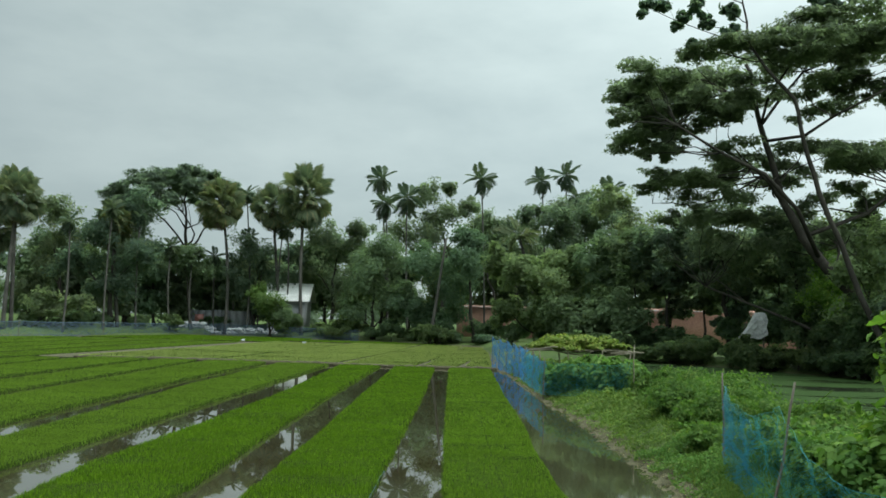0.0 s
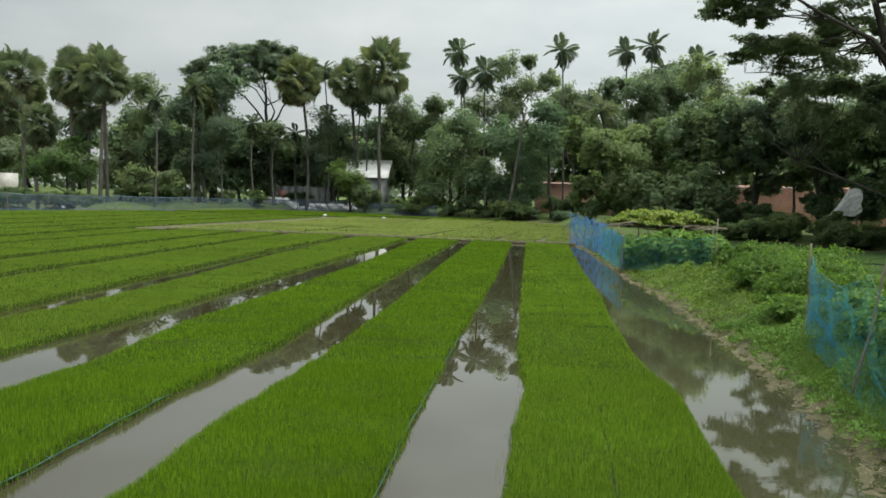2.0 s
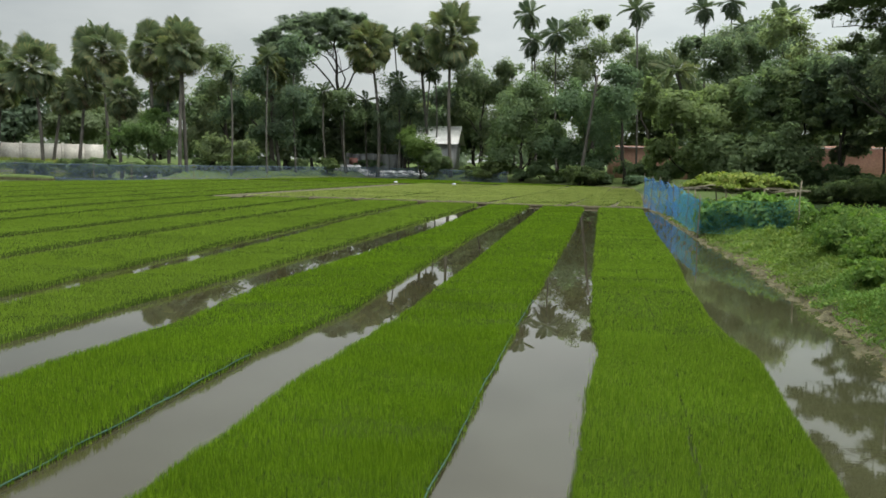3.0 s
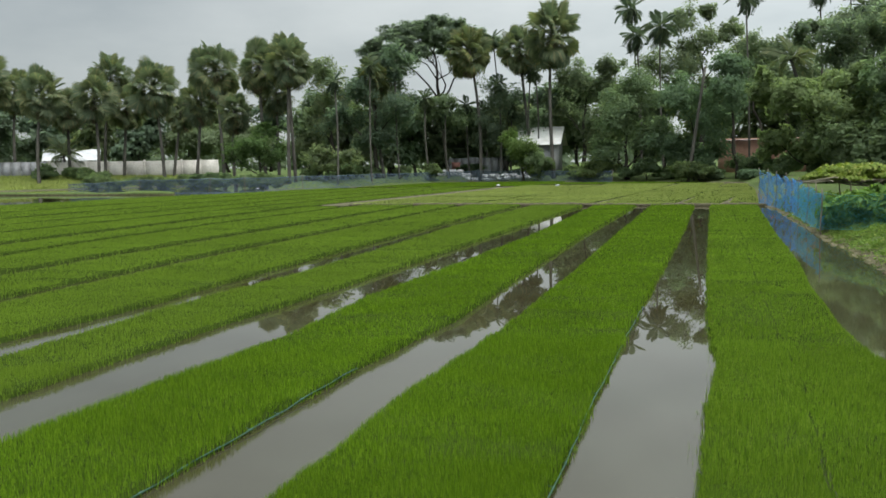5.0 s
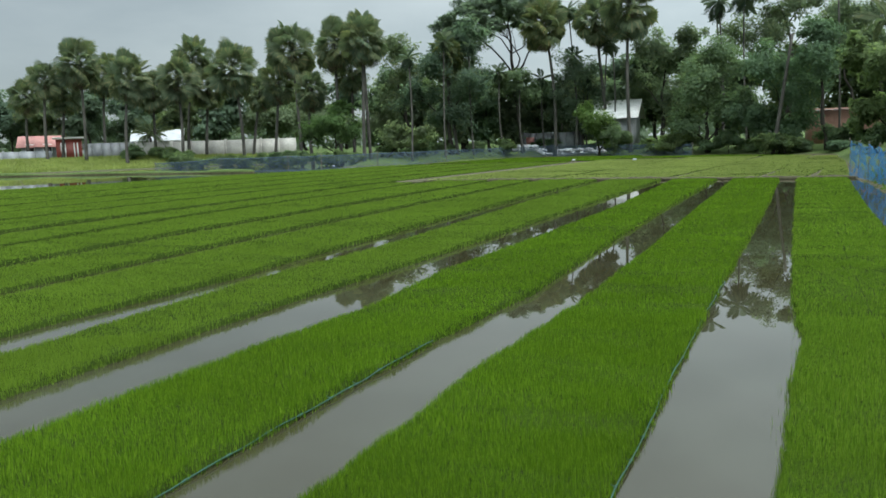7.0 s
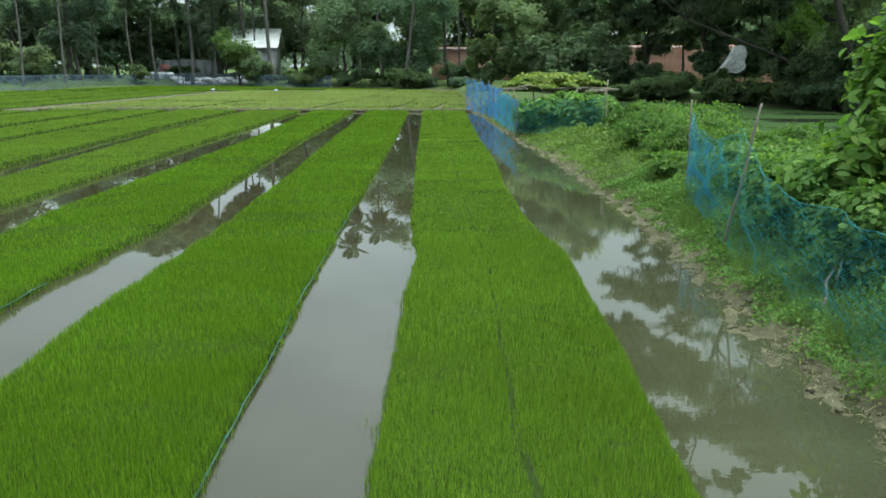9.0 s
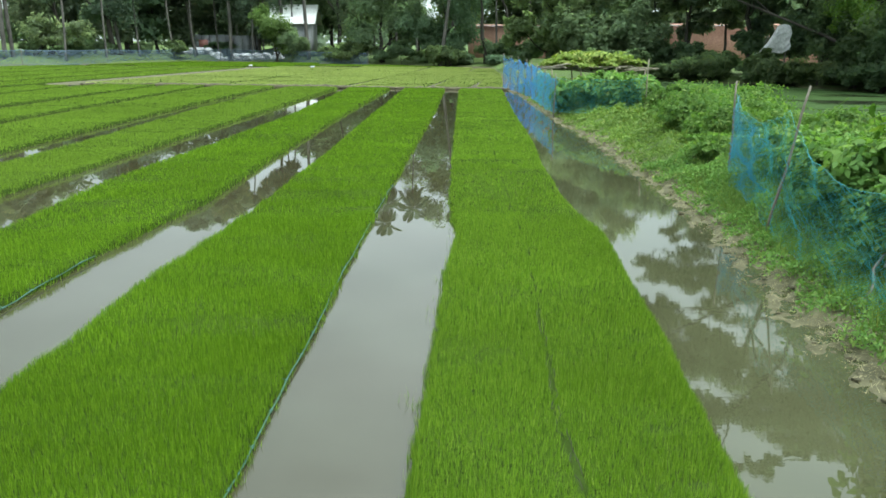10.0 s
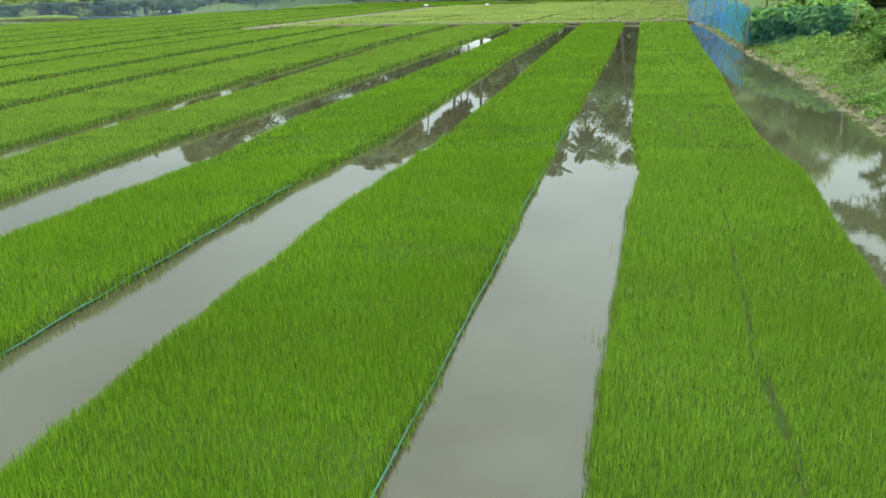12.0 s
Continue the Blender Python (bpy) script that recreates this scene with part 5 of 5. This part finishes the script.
for x, y, r, h in [(2.68, 20.89, 0.49, 0.66), (3.02, 20.06, 0.54, 0.75), (3.5, 19.34, 0.53, 0.81), (3.88, 18.63, 0.49, 0.81), (3.61, 20.69, 0.59, 0.75), (4.28, 19.75, 0.58, 0.7)]:
    plant(x, y, r, h, 420, 0.24, "vine", "tall plants with long drooping leaves behind the net", slim=0.28)

# upright grass among the plants behind the near net
n = 7000
y = rng.uniform(2.4, 10.5, n)
x = shore(y) + 0.35 + 1.3 * rng.uniform(0, 1, n) ** 1.2
keep = wave(x, y, 0.6, 57) > -0.5
x, y = x[keep], y[keep]
v, f = blades(np.stack([x, y, ground_z(x, y) - 0.01], 1), 0.2, 0.009, 0.9)
tagged(part("upright_grass", mesh_of("upright_grass", v, [f], MAT["weed"])), "upright grass growing through the net", "grass", kind="stuff")

# the shrub with large bright leaves that hangs over the near net
broad_tree(4.2, 5.95, [(0.0, 0.1, 1.55, 0.72, 0.55), (0.3, 0.1, 2.25, 0.65, 0.55), (-0.45, 0.3, 1.1, 0.48, 0.4), (0.7, -0.4, 1.5, 0.8, 0.8), (0.6, 0.2, 2.9, 0.6, 0.45), (0.0, -0.5, 0.8, 0.55, 0.4), (-0.2, -0.2, 0.75, 0.5, 0.35), (0.5, -1.0, 1.1, 0.6, 0.6), (-0.7, 0.45, 0.85, 0.45, 0.35), (-0.3, 0.5, 1.6, 0.45, 0.4), (0.2, -0.3, 2.65, 0.6, 0.5), (-0.1, 0.1, 1.95, 0.6, 0.5), (0.5, 0.3, 3.3, 0.5, 0.45)],
           n=1150, kind="shrub", label="tall shrub with large bright green leaves", size=0.12, girth=0.05, lumps=30, twigs=7, category="shrub", name="shrub", slim=0.46, simple=False)

# ---- gourd trellis over the pond edge ----
trellis = thing("gourd_trellis", 4.5, 28.2, 0.2, "low bamboo trellis roofed with a yellowing gourd vine", "trellis")
TX0, TX1, TY0, TY1, TZ = -1.6, 1.55, -1.1, 1.3, 0.82
for px_ in (TX0, -0.6, 0.6, TX1):
    for py_ in (TY0, TY1):
        h = Heap()
        t = np.linspace(0, 1, 5)
        h.tube(np.stack([px_ + 0.03 * np.sin(t * 5 + px_), py_ + t * 0.02, -0.4 + (TZ + 0.5) * t], 1), 0.028 * (1.1 - 0.3 * t), 7)
        part("post", h.mesh("post", MAT["bamboo"], True), trellis)
for k in range(7):
    h = Heap()
    y_ = TY0 + (TY1 - TY0) * k / 6
    h.tube(bent((TX0 - 0.35, y_, TZ + rng.uniform(-0.03, 0.03)), (TX1 + 0.45, y_, TZ + rng.uniform(-0.02, 0.06)), 6, 0.03), 0.024, 6)
    part("rail", h.mesh("rail", MAT["bamboo"], True), trellis)
for k in range(8):
    h = Heap()
    x_ = TX0 + (TX1 - TX0) * k / 7
    h.tube(bent((x_, TY0 - 0.25, TZ + 0.05), (x_, TY1 + 0.25, TZ + 0.05), 5, 0.03), 0.018, 6)
    part("cross_bar", h.mesh("cross_bar", MAT["bamboo"], True), trellis)
vine = [(rng.uniform(TX0, TX1 - 0.1), rng.uniform(TY0, TY1), TZ + 0.13 + 0.1 * rng.uniform(), 0.5, 0.15) for _ in range(26)] + [(rng.uniform(-1.0, 0.6), rng.uniform(-0.6, 0.6), TZ + 0.34, 0.55, 0.22) for _ in range(12)]
v, q = leaf_cloud(vine, 330, 0.13, 0.8, 14, 0.8)
tagged(part("gourd_vine", mesh_of("gourd_vine", v, [q], MAT["gourd"]), trellis, "yellow-green gourd leaves"), kind="stuff")

# ---- pipes along the bed edges ----
def edge_pipe(xs, ys, label):
    """A thin green pipe of jointed lengths that lies along the edge of a bed."""
    top = thing("edge_pipe", xs[0], ys[0], 0.02, label, "pipe")
    y = np.arange(ys[0], ys[-1], 0.12)
    x = np.interp(y, ys, xs) + 0.006 * wave(y, y * 0, 1.4, 41) + 0.003 * wave(y, y * 0, 0.3, 42)
    z = 0.012 * wave(y, y * 0, 1.1, 43)
    h = Heap()
    h.tube(np.stack([x - xs[0], y - ys[0], z], 1), 0.005, 7)
    part("pipe", h.mesh("pipe", MAT["hose"], True), top)
    ties = Heap()
    ties.tube([(0, -0.022, 0), (0, -0.012, 0), (0, 0.012, 0), (0, 0.022, 0)], [0.0055, 0.0078, 0.0078, 0.0055], 8)
    ties.tube([(0.004, 0, 0.0), (-0.02, 0.003, 0.004), (-0.038, 0.002, 0.012)], [0.003, 0.003, 0.0025], 5)
    tie_mesh = ties.mesh("joint", MAT["hose"], True)
    for k in range(2, len(y), 3):
        part("joint", tie_mesh, top, at=pose(x[k] - xs[0], y[k] - ys[0], z[k], 0, 0, rng.uniform(-6, 6)))


edge_pipe([-0.93, -0.925, -0.945, -0.915], [1.4, 4, 7.6, 10], "thin green jointed pipe along the bed edge")
edge_pipe([-3.145, -3.135, -3.1], [1.4, 4, 6.2], "thin green jointed pipe along the bed edge")

# frayed twine on the ditch-side bed's seam; dark strands added to darken its gap
twine = thing("twine", 0.52, 1.6, 0.09, "frayed dark twine along a seam, strands added to darken its gap", "twine")
for k in range(30):
    y0_ = 1.5 + 3.4 * (k / 30) ** 1.2 + rng.uniform(0, 0.05)
    ys_ = np.linspace(y0_, y0_ + rng.uniform(0.05, 0.22), 4)
    xs_ = np.interp(ys_, SEAM_Y, SEAM_X) + 0.007 * np.sin(ys_ * 5.1) + (0.014 if k % 2 else -0.012) + rng.normal(0, 0.005, 4)
    h = Heap()
    h.tube(np.stack([xs_ - 0.52, ys_ - 1.6, rng.normal(0.004, 0.008, 4)], 1), 0.0017, 5)
    part("strand", h.mesh("strand", MAT["bark"], True), twine)

# loose seedlings that stand in the shallow water by the bed
stray = []
for k in range(18):
    y = rng.uniform(3.0, 9.0)
    edge = np.interp(y, [1.2, 3, 4.9, 7.2, 9.5], [-0.14, -0.18, -0.12, -0.03, -0.14]) - rng.uniform(0.03, 0.1)
    n = rng.integers(5, 12)
    stray.append(np.stack([edge + rng.normal(0, 0.03, n), y + rng.normal(0, 0.06, n), np.full(n, -0.05)], 1))
v, f = blades(np.concatenate(stray), 0.11, 0.004, 0.4)
tagged(part("stray_rice", mesh_of("stray_rice", v, [f], MAT["rice"])), "stray rice seedlings standing in the water", "seedlings", kind="stuff")

# ---- buildings ----
def gable_house(x, y, turn, w, d, wall_h, roof_h, wall, roof, label, over=0.5, windows=2, base=None):
    z0 = float(ground_z(x, y)) - 0.05 if base is None else base
    top = thing("house", x, y, z0, label, "house")
    top.matrix_basis = pose(x, y, z0, 0, 0, turn)
    for k, (x0, x1, y0, y1) in enumerate([(-w / 2, w / 2, -d / 2, -d / 2 + 0.2), (-w / 2, w / 2, d / 2 - 0.2, d / 2), (-w / 2, -w / 2 + 0.2, -d / 2 + 0.2, d / 2 - 0.2), (w / 2 - 0.2, w / 2, -d / 2 + 0.2, d / 2 - 0.2)]):
        h = Heap()
        h.box(x0, x1, y0, y1, 0, wall_h)
        part("wall", h.mesh("wall", MAT[wall]), top)
    for sx in (-1, 1):
        h = Heap()
        n = max(6, int(w / 0.5))
        ridge = []
        for i in range(n + 1):
            px_ = -w / 2 - over + (w + 2 * over) * i / n
            lift = 0.03 * (i % 2)
            ridge += [(px_, sx * (d / 2 + over), wall_h - 0.15 + lift), (px_, 0, wall_h + roof_h + lift), (px_, sx * (d / 2 + over), wall_h - 0.2 + lift), (px_, 0, wall_h + roof_h - 0.05 + lift)]
        q = []
        for i in range(n):
            a, b = i * 4, i * 4 + 4
            q += [(a, a + 1, b + 1, b), (a + 2, b + 2, b + 3, a + 3), (a, b, b + 2, a + 2)]
        h.put(ridge, q)
        part("roof", h.mesh("roof", MAT[roof]), top, "corrugated sheet roof")
    for sx in (-1, 1):
        h = Heap()
        xg = sx * (w / 2 - 0.1)
        h.put([(xg - 0.08, -d / 2 + 0.05, wall_h), (xg - 0.08, d / 2 - 0.05, wall_h), (xg - 0.08, 0, wall_h + roof_h - 0.12), (xg + 0.08, -d / 2 + 0.05, wall_h), (xg + 0.08, d / 2 - 0.05, wall_h), (xg + 0.08, 0, wall_h + roof_h - 0.12)],
              tris=[(0, 1, 2), (3, 5, 4)], quads=[(0, 2, 5, 3), (1, 4, 5, 2), (0, 3, 4, 1)])
        part("gable", h.mesh("gable", MAT[wall]), top)
    for k in range(windows):
        xw = -w / 2 + w * (k + 0.5) / windows
        win = Heap()
        win.box(xw - 0.5, xw + 0.5, -d / 2 - 0.03, -d / 2 - 0.003, 1.0, 2.1)
        frame_ = part("window", win.mesh("window", MAT["white"]), top)
        pane = Heap()
        pane.box(xw - 0.42, xw + 0.42, -d / 2 - 0.04, -d / 2 - 0.032, 1.08, 2.02)
        part("pane", pane.mesh("pane", MAT["dark_opening"]), frame_)
    return top


gable_house(-16.9, 79.5, 4, 3.6, 5.4, 3.1, 1.7, "tin_grey", "white", "village house with a bright white tin roof", base=0.6, windows=0)
gable_house(4.3, 77, 4, 8, 5.0, 3.2, 0.02, "brick_red", "tin_grey", "long orange-red brick building behind the trees", windows=0, base=0.4)
gable_house(18.5, 56.5, -14, 19, 5.0, 2.9, 0.02, "brick_red", "tin_grey", "long orange-red brick building beyond the pond", windows=0, base=0.4)
gable_house(-77.5, 79.4, 40, 5.6, 5, 2.3, 1.3, "plaster", "tin", "low house with a whitish tin roof behind the wall", base=1.0)
gable_house(-85, 67.5, 45, 3.8, 4, 1.9, 1.2, "tin_grey", "tin_red", "shed with a faded red tin roof", base=1.0)

# grey tin fence and sheds among the trees
fence = thing("tin_fence", -27.2, 79.5, 0.4, "grey corrugated tin fence among the trees", "fence")
for k in range(8):
    h = Heap()
    h.box(k * 0.82, k * 0.82 + 0.8, 0.03 * (k % 2), 0.03 * (k % 2) + 0.03, 0, 2.0 + 0.1 * rng.uniform())
    part("panel", h.mesh("panel", MAT["tin_grey"]), fence)
h = Heap()
h.box(0.6, 1.5, -0.06, -0.035, 0.9, 1.6)
part("red_board", h.mesh("red_board", MAT["tin_red"]), fence, "small red board")

wall_thing = thing("compound_wall", -71.7, 69.8, 0.9, "long whitewashed compound wall with rain stains", "wall")
for k in range(9):
    u0 = k / 9
    vx, vy = 16.5, 8.8
    length = math.hypot(vx, vy)
    h = Heap()
    h.box(0.12, length / 9 - 0.02, -0.1, 0.1, -0.6, 1.95 + 0.04 * rng.uniform())
    part("wall_panel", h.mesh("wall_panel", MAT["plaster"]), wall_thing, at=pose(vx * u0, vy * u0, 0, 0, 0, math.degrees(math.atan2(vy, vx))))
    h = Heap()
    h.box(-0.12, 0.12, -0.15, 0.15, -0.6, 2.1)
    part("pillar", h.mesh("pillar", MAT["plaster"]), wall_thing, at=pose(vx * u0, vy * u0, 0, 0, 0, math.degrees(math.atan2(vy, vx))))
grey_wall = thing("grey_wall", -75.6, 65.6, 1.0, "dark grey tin wall beside the gate", "wall")
for k in range(6):
    h = Heap()
    h.box(k * 0.98, k * 0.98 + 0.96, -0.04 + 0.03 * (k % 2), 0.0 + 0.03 * (k % 2), -0.5, 1.95)
    part("panel", h.mesh("panel", MAT["tin_grey"]), grey_wall, at=pose(0, 0, 0, 0, 0, 47))
left_wall = thing("grey_wall", -86, 57, 1.0, "low grey wall beside the gate", "wall")
for k in range(6):
    h = Heap()
    h.box(k * 1.7, k * 1.7 + 1.68, -0.08, 0.08, -0.6, 1.25)
    part("wall_panel", h.mesh("wall_panel", MAT["tin_grey"]), left_wall, at=pose(0, 0, 0, 0, 0, 38))
gate = thing("gate", -77.6, 63.6, 1.0, "dark red gate with white upright bars", "gate")
gate.matrix_basis = pose(-77.6, 63.6, 1.0, 0, 0, 44)
h = Heap()
h.box(0, 2.7, -0.06, 0.06, -0.3, 2.5)
part("gate_leaf", h.mesh("gate_leaf", MAT["gate_red"]), gate)
h = Heap()
h.box(-0.3, 3.0, -0.35, 0.35, 2.52, 2.75)
part("lintel", h.mesh("lintel", MAT["plaster"]), gate)
for xb in (0.55, 0.95, 1.9, 2.25):
    h = Heap()
    h.box(xb - 0.07, xb + 0.07, -0.1, -0.064, 0.35, 2.1)
    part("bar", h.mesh("bar", MAT["white"]), gate, "white bar")

# ---- loose things at the field's edge ----
def lump(name, r, sz, material, seed):
    bm = bmesh.new()
    bmesh.ops.create_icosphere(bm, subdivisions=2, radius=1)
    for vert in bm.verts:
        k = 1 + 0.75 * noise.noise(vert.co * 2.1 + Vector((seed, 0, 0)))
        vert.co = Vector((vert.co.x * r * k, vert.co.y * r * 0.75 * k, max(vert.co.z, -0.6) * sz * k))
    me = bpy.data.meshes.new(name)
    bm.to_mesh(me)
    bm.free()
    me.materials.append(MAT[material])
    for poly in me.polygons:
        poly.use_smooth = True
    return me


sack_meshes = [lump("sack", 0.4, 0.22, "sack", s) for s in (1, 4, 9)]
for k in range(44):
    layer = 0 if k < 24 else 1
    u = (k / 23 if k < 24 else rng.uniform(0, 1)) + rng.uniform(-0.02, 0.02)
    x, y = -27.2 + 9.4 * u, 78.2 - 2.2 * u + 1.6 * (u < 0.3) * (u - 0.3) + rng.uniform(-0.3, 0.3)
    ob = part("sack", sack_meshes[k % 3], at=pose(x, y, float(ground_z(x, y)) + 0.12 + 0.3 * layer, 0, 0, rng.uniform(-60, 60)))
    tagged(ob, "white filled sack heaped by the net", "sack", "sacks along the field's edge")
clod_meshes = [lump("clod", 0.045, 0.016, "mud", s) for s in (2, 5, 8, 12)]
for k in range(230):
    y = 2.4 + 24 * rng.uniform() ** 1.6
    x = float(shore(y)) + rng.uniform(-0.05, 0.42)
    ob = part("mud_clod", clod_meshes[k % 4], at=pose(x, y, float(ground_z(x, y)) + 0.002, 0, 0, rng.uniform(0, 180)) @ Matrix.Diagonal((*([rng.uniform(0.25, 0.9)] * 3), 1)))
    tagged(ob, "lump of dried brown mud on the bank", "clod", "mud clods along the ditch")
for k in range(26):
    x, y = [(-2.85, 32.5), (-5.0, 32.6), (1.65, 32.6), (-7.3, 33.0)][k % 4]
    x, y = x + rng.uniform(-0.5, 0.5), y + rng.uniform(-0.25, 0.25)
    ob = part("mud_clod", clod_meshes[k % 4], at=pose(x, y, 0.05, 0, 0, rng.uniform(0, 180)) @ Matrix.Diagonal((2.0, 2.0, 1.8, 1)))
    tagged(ob, "lump of wet mud heaped at the cross drain", "clod", "mud clods along the drain")
drain = Heap()
yy = np.linspace(-16, 1.7, 70)
path = np.stack([yy, 32.55 + 0.08 * wave(yy, yy * 0, 2.0, 61) + 0.02 * (yy < -10) * (-10 - yy), np.full_like(yy, 0.02)], 1)
drain.tube(path, 0.10 + 0.035 * wave(yy, yy * 0, 0.9, 62), 7)
tagged(part("mud_ridge", drain.mesh("mud_ridge", MAT["mud"], True)), "low mud ridge across the end of the beds", "ridge", kind="structure")

shrub(14.0, 37.6, 1.1, 1.6, "dark", 900, 0.2, "dark shrub before the hanging sheet")
tarp = thing("hanging_sheet", 14.6, 37.8, 1.1, "crumpled white plastic sheet draped over the shrubs", "sheet")
tarp.matrix_basis = pose(14.75, 39.3, 1.1, 0, 0, -20) @ Matrix.Diagonal((1.04, 1.04, 1.04, 1))
nu, nv = 30, 26
uu, vv = np.meshgrid(np.linspace(0, 1, nu), np.linspace(0, 1, nv), indexing="ij")
low = 0.3 + 0.25 * uu ** 1.5 + 0.05 * np.sin(uu * 14)
crest = low + np.interp(uu, [0, 0.15, 0.35, 0.6, 0.78, 0.92, 1.0], [0.05, 0.28, 0.72, 1.2, 1.3, 1.16, 0.98])
sx = -0.85 + 1.6 * uu + 0.25 * vv * (1 - uu) + 0.03 * np.sin(vv * 11)
sz_ = low + (crest - low) * vv
sy = -0.3 * np.sin(vv * np.pi * 0.8) * np.sin(uu * np.pi) + 0.02 * np.sin(uu * 23 + vv * 6) * (1 - 0.5 * vv) + 0.03 * wave(uu * 3, vv * 2, 0.5, 91)
me = mesh_of("sheet", np.stack([sx, sy, sz_], -1).reshape(-1, 3), [np.stack([np.arange(nu * nv).reshape(nu, nv)[a:nu - 1 + a, b:nv - 1 + b] for a, b in ((0, 0), (1, 0), (1, 1), (0, 1))], -1).reshape(-1, 4)], MAT["sheet"], True)
part("sheet", me, tarp)
for k in range(2):
    h = Heap()
    h.tube(bent((-0.3 + 0.7 * k, 0.05, -0.9), (-0.2 + 0.75 * k, 0.0, 1.2), 5, 0.05), 0.025, 6)
    part("pole", h.mesh("pole", MAT["old_stick"], True), tarp)

for x, y, s in [(-41.5, 31.5, 0.6), (-36.9, 37.0, 0.6), (-35.6, 39.2, 0.7), (-37.6, 35.2, 0.5), (-39.8, 31.8, 0.4)]:
    h = Heap()
    t = np.linspace(0, 1, 9)
    h.tube(np.stack([-1.0 * s * (1 - t) ** 1.4, 0 * t, 0.75 * s * np.sin(np.clip(t * 0.9 + 0.1, 0, 1) * np.pi) ** 0.8 * (1.1 - t)], 1) + np.array([0, 0, -0.02]), 0.011, 5)
    hoop = thing("bent_cane", x, y, 0.05, "pale bent cane stuck in the field's edge", "cane", "canes at the field's edge")
    part("cane", h.mesh("cane", MAT["bamboo"], True), hoop)

# a bare leaning trunk among the middle trees
shrub(-2.6, 64.9, 1.2, 1.7, "dark", 800, 0.22)
shrub(-1.2, 65.0, 1.2, 1.4, "dark", 800, 0.22)
dead = thing("leaning_trunk", -2.15, 65.4, 0.2, "bare grey leaning trunk without a crown", "trunk")
h = Heap()
h.tube(np.stack([1.2 * np.linspace(0, 1, 8), -0.9 * np.linspace(0, 1, 8) + 0.05 * np.sin(np.linspace(0, 5, 8)), -0.3 + 9.0 * np.linspace(0, 1, 8)], 1), 0.14 * (1.1 - 0.45 * np.linspace(0, 1, 8)), 8)
part("trunk", h.mesh("bare_trunk", MAT["palm_bark"], True), dead)

# yellow-green grass before the compound wall
n = 26000
ang, rad = rng.uniform(-0.99, -0.62, n), rng.uniform(88.5, 101, n)
x, y = rad * np.sin(ang), rad * np.cos(ang)
v, f = blades(np.stack([x, y, ground_z(x, y) - 0.02], 1), 0.35, 0.26, 0.5)
tagged(part("meadow_grass", mesh_of("meadow_grass", v, [f], MAT["rice_thin"])), "yellow-green grass before the village wall", "grass", kind="stuff")
bund = Heap()
t = np.linspace(0, 1, 60)
bund.tube(np.stack([-37 - 60 * t, 47.0 + 1.5 * np.sin(t * 5) - 2.5 * t, 0.02 + 0.03 * np.sin(t * 31)], 1), 0.22 + 0.05 * np.sin(t * 47), 7)
tagged(part("bund", bund.mesh("bund", MAT["ground"], True)), "low earth bund across the flooded field", "bund", kind="structure")
plastic = lump("plastic_bag", 0.16, 0.07, "sack", 21)
for x, y in [(-35.4, 55.5), (-15.9, 58.6), (-11.0, 57.0)]:
    ob = part("plastic_bag", plastic, at=pose(x, y, 0.13, 0, 0, rng.uniform(0, 180)))
    tagged(ob, "small white plastic bag lying on the field", "bag", "litter on the field")

# slim young palms crowded behind the net
for k in range(12):
    x = -31 + 15.5 * k / 11 + rng.uniform(-0.5, 0.5)
    areca_palm(x, float(field_far(x)) + rng.uniform(2.0, 6.0), rng.uniform(-0.4, 0.4), 0, rng.uniform(7.5, 11.0), 1.1)

# dry stalks and straw washed up along the ditch
n = 16000
y = 2.2 + 24 * rng.uniform(0, 1, n) ** 1.5
x = shore(y) + rng.normal(0.2, 0.16, n)
v, f = blades(np.stack([x, y, ground_z(x, y) + 0.01], 1), 0.018, 0.007, 4.0)
tagged(part("dry_litter", mesh_of("dry_litter", v, [f], MAT["litter"])), "dry straw and stalks strewn on the mud", "litter", kind="stuff")
# a dead branch caught in the net
twig = thing("dead_branch", 2.8, 4.68, 0.1, "bare grey branch leaning in the net", "branch")
h = Heap()
h.tube(bent((-0.1, 0.3, 0.0), (0.45, 0.75, 0.62), 6, 0.08), 0.014 * np.linspace(1, 0.4, 6), 6)
h.tube(bent((0.1, 0.45, 0.25), (0.2, 0.75, 0.55), 4, 0.08), 0.008 * np.linspace(1, 0.4, 4), 5)
part("branch", h.mesh("branch", MAT["old_stick"], True), twig)
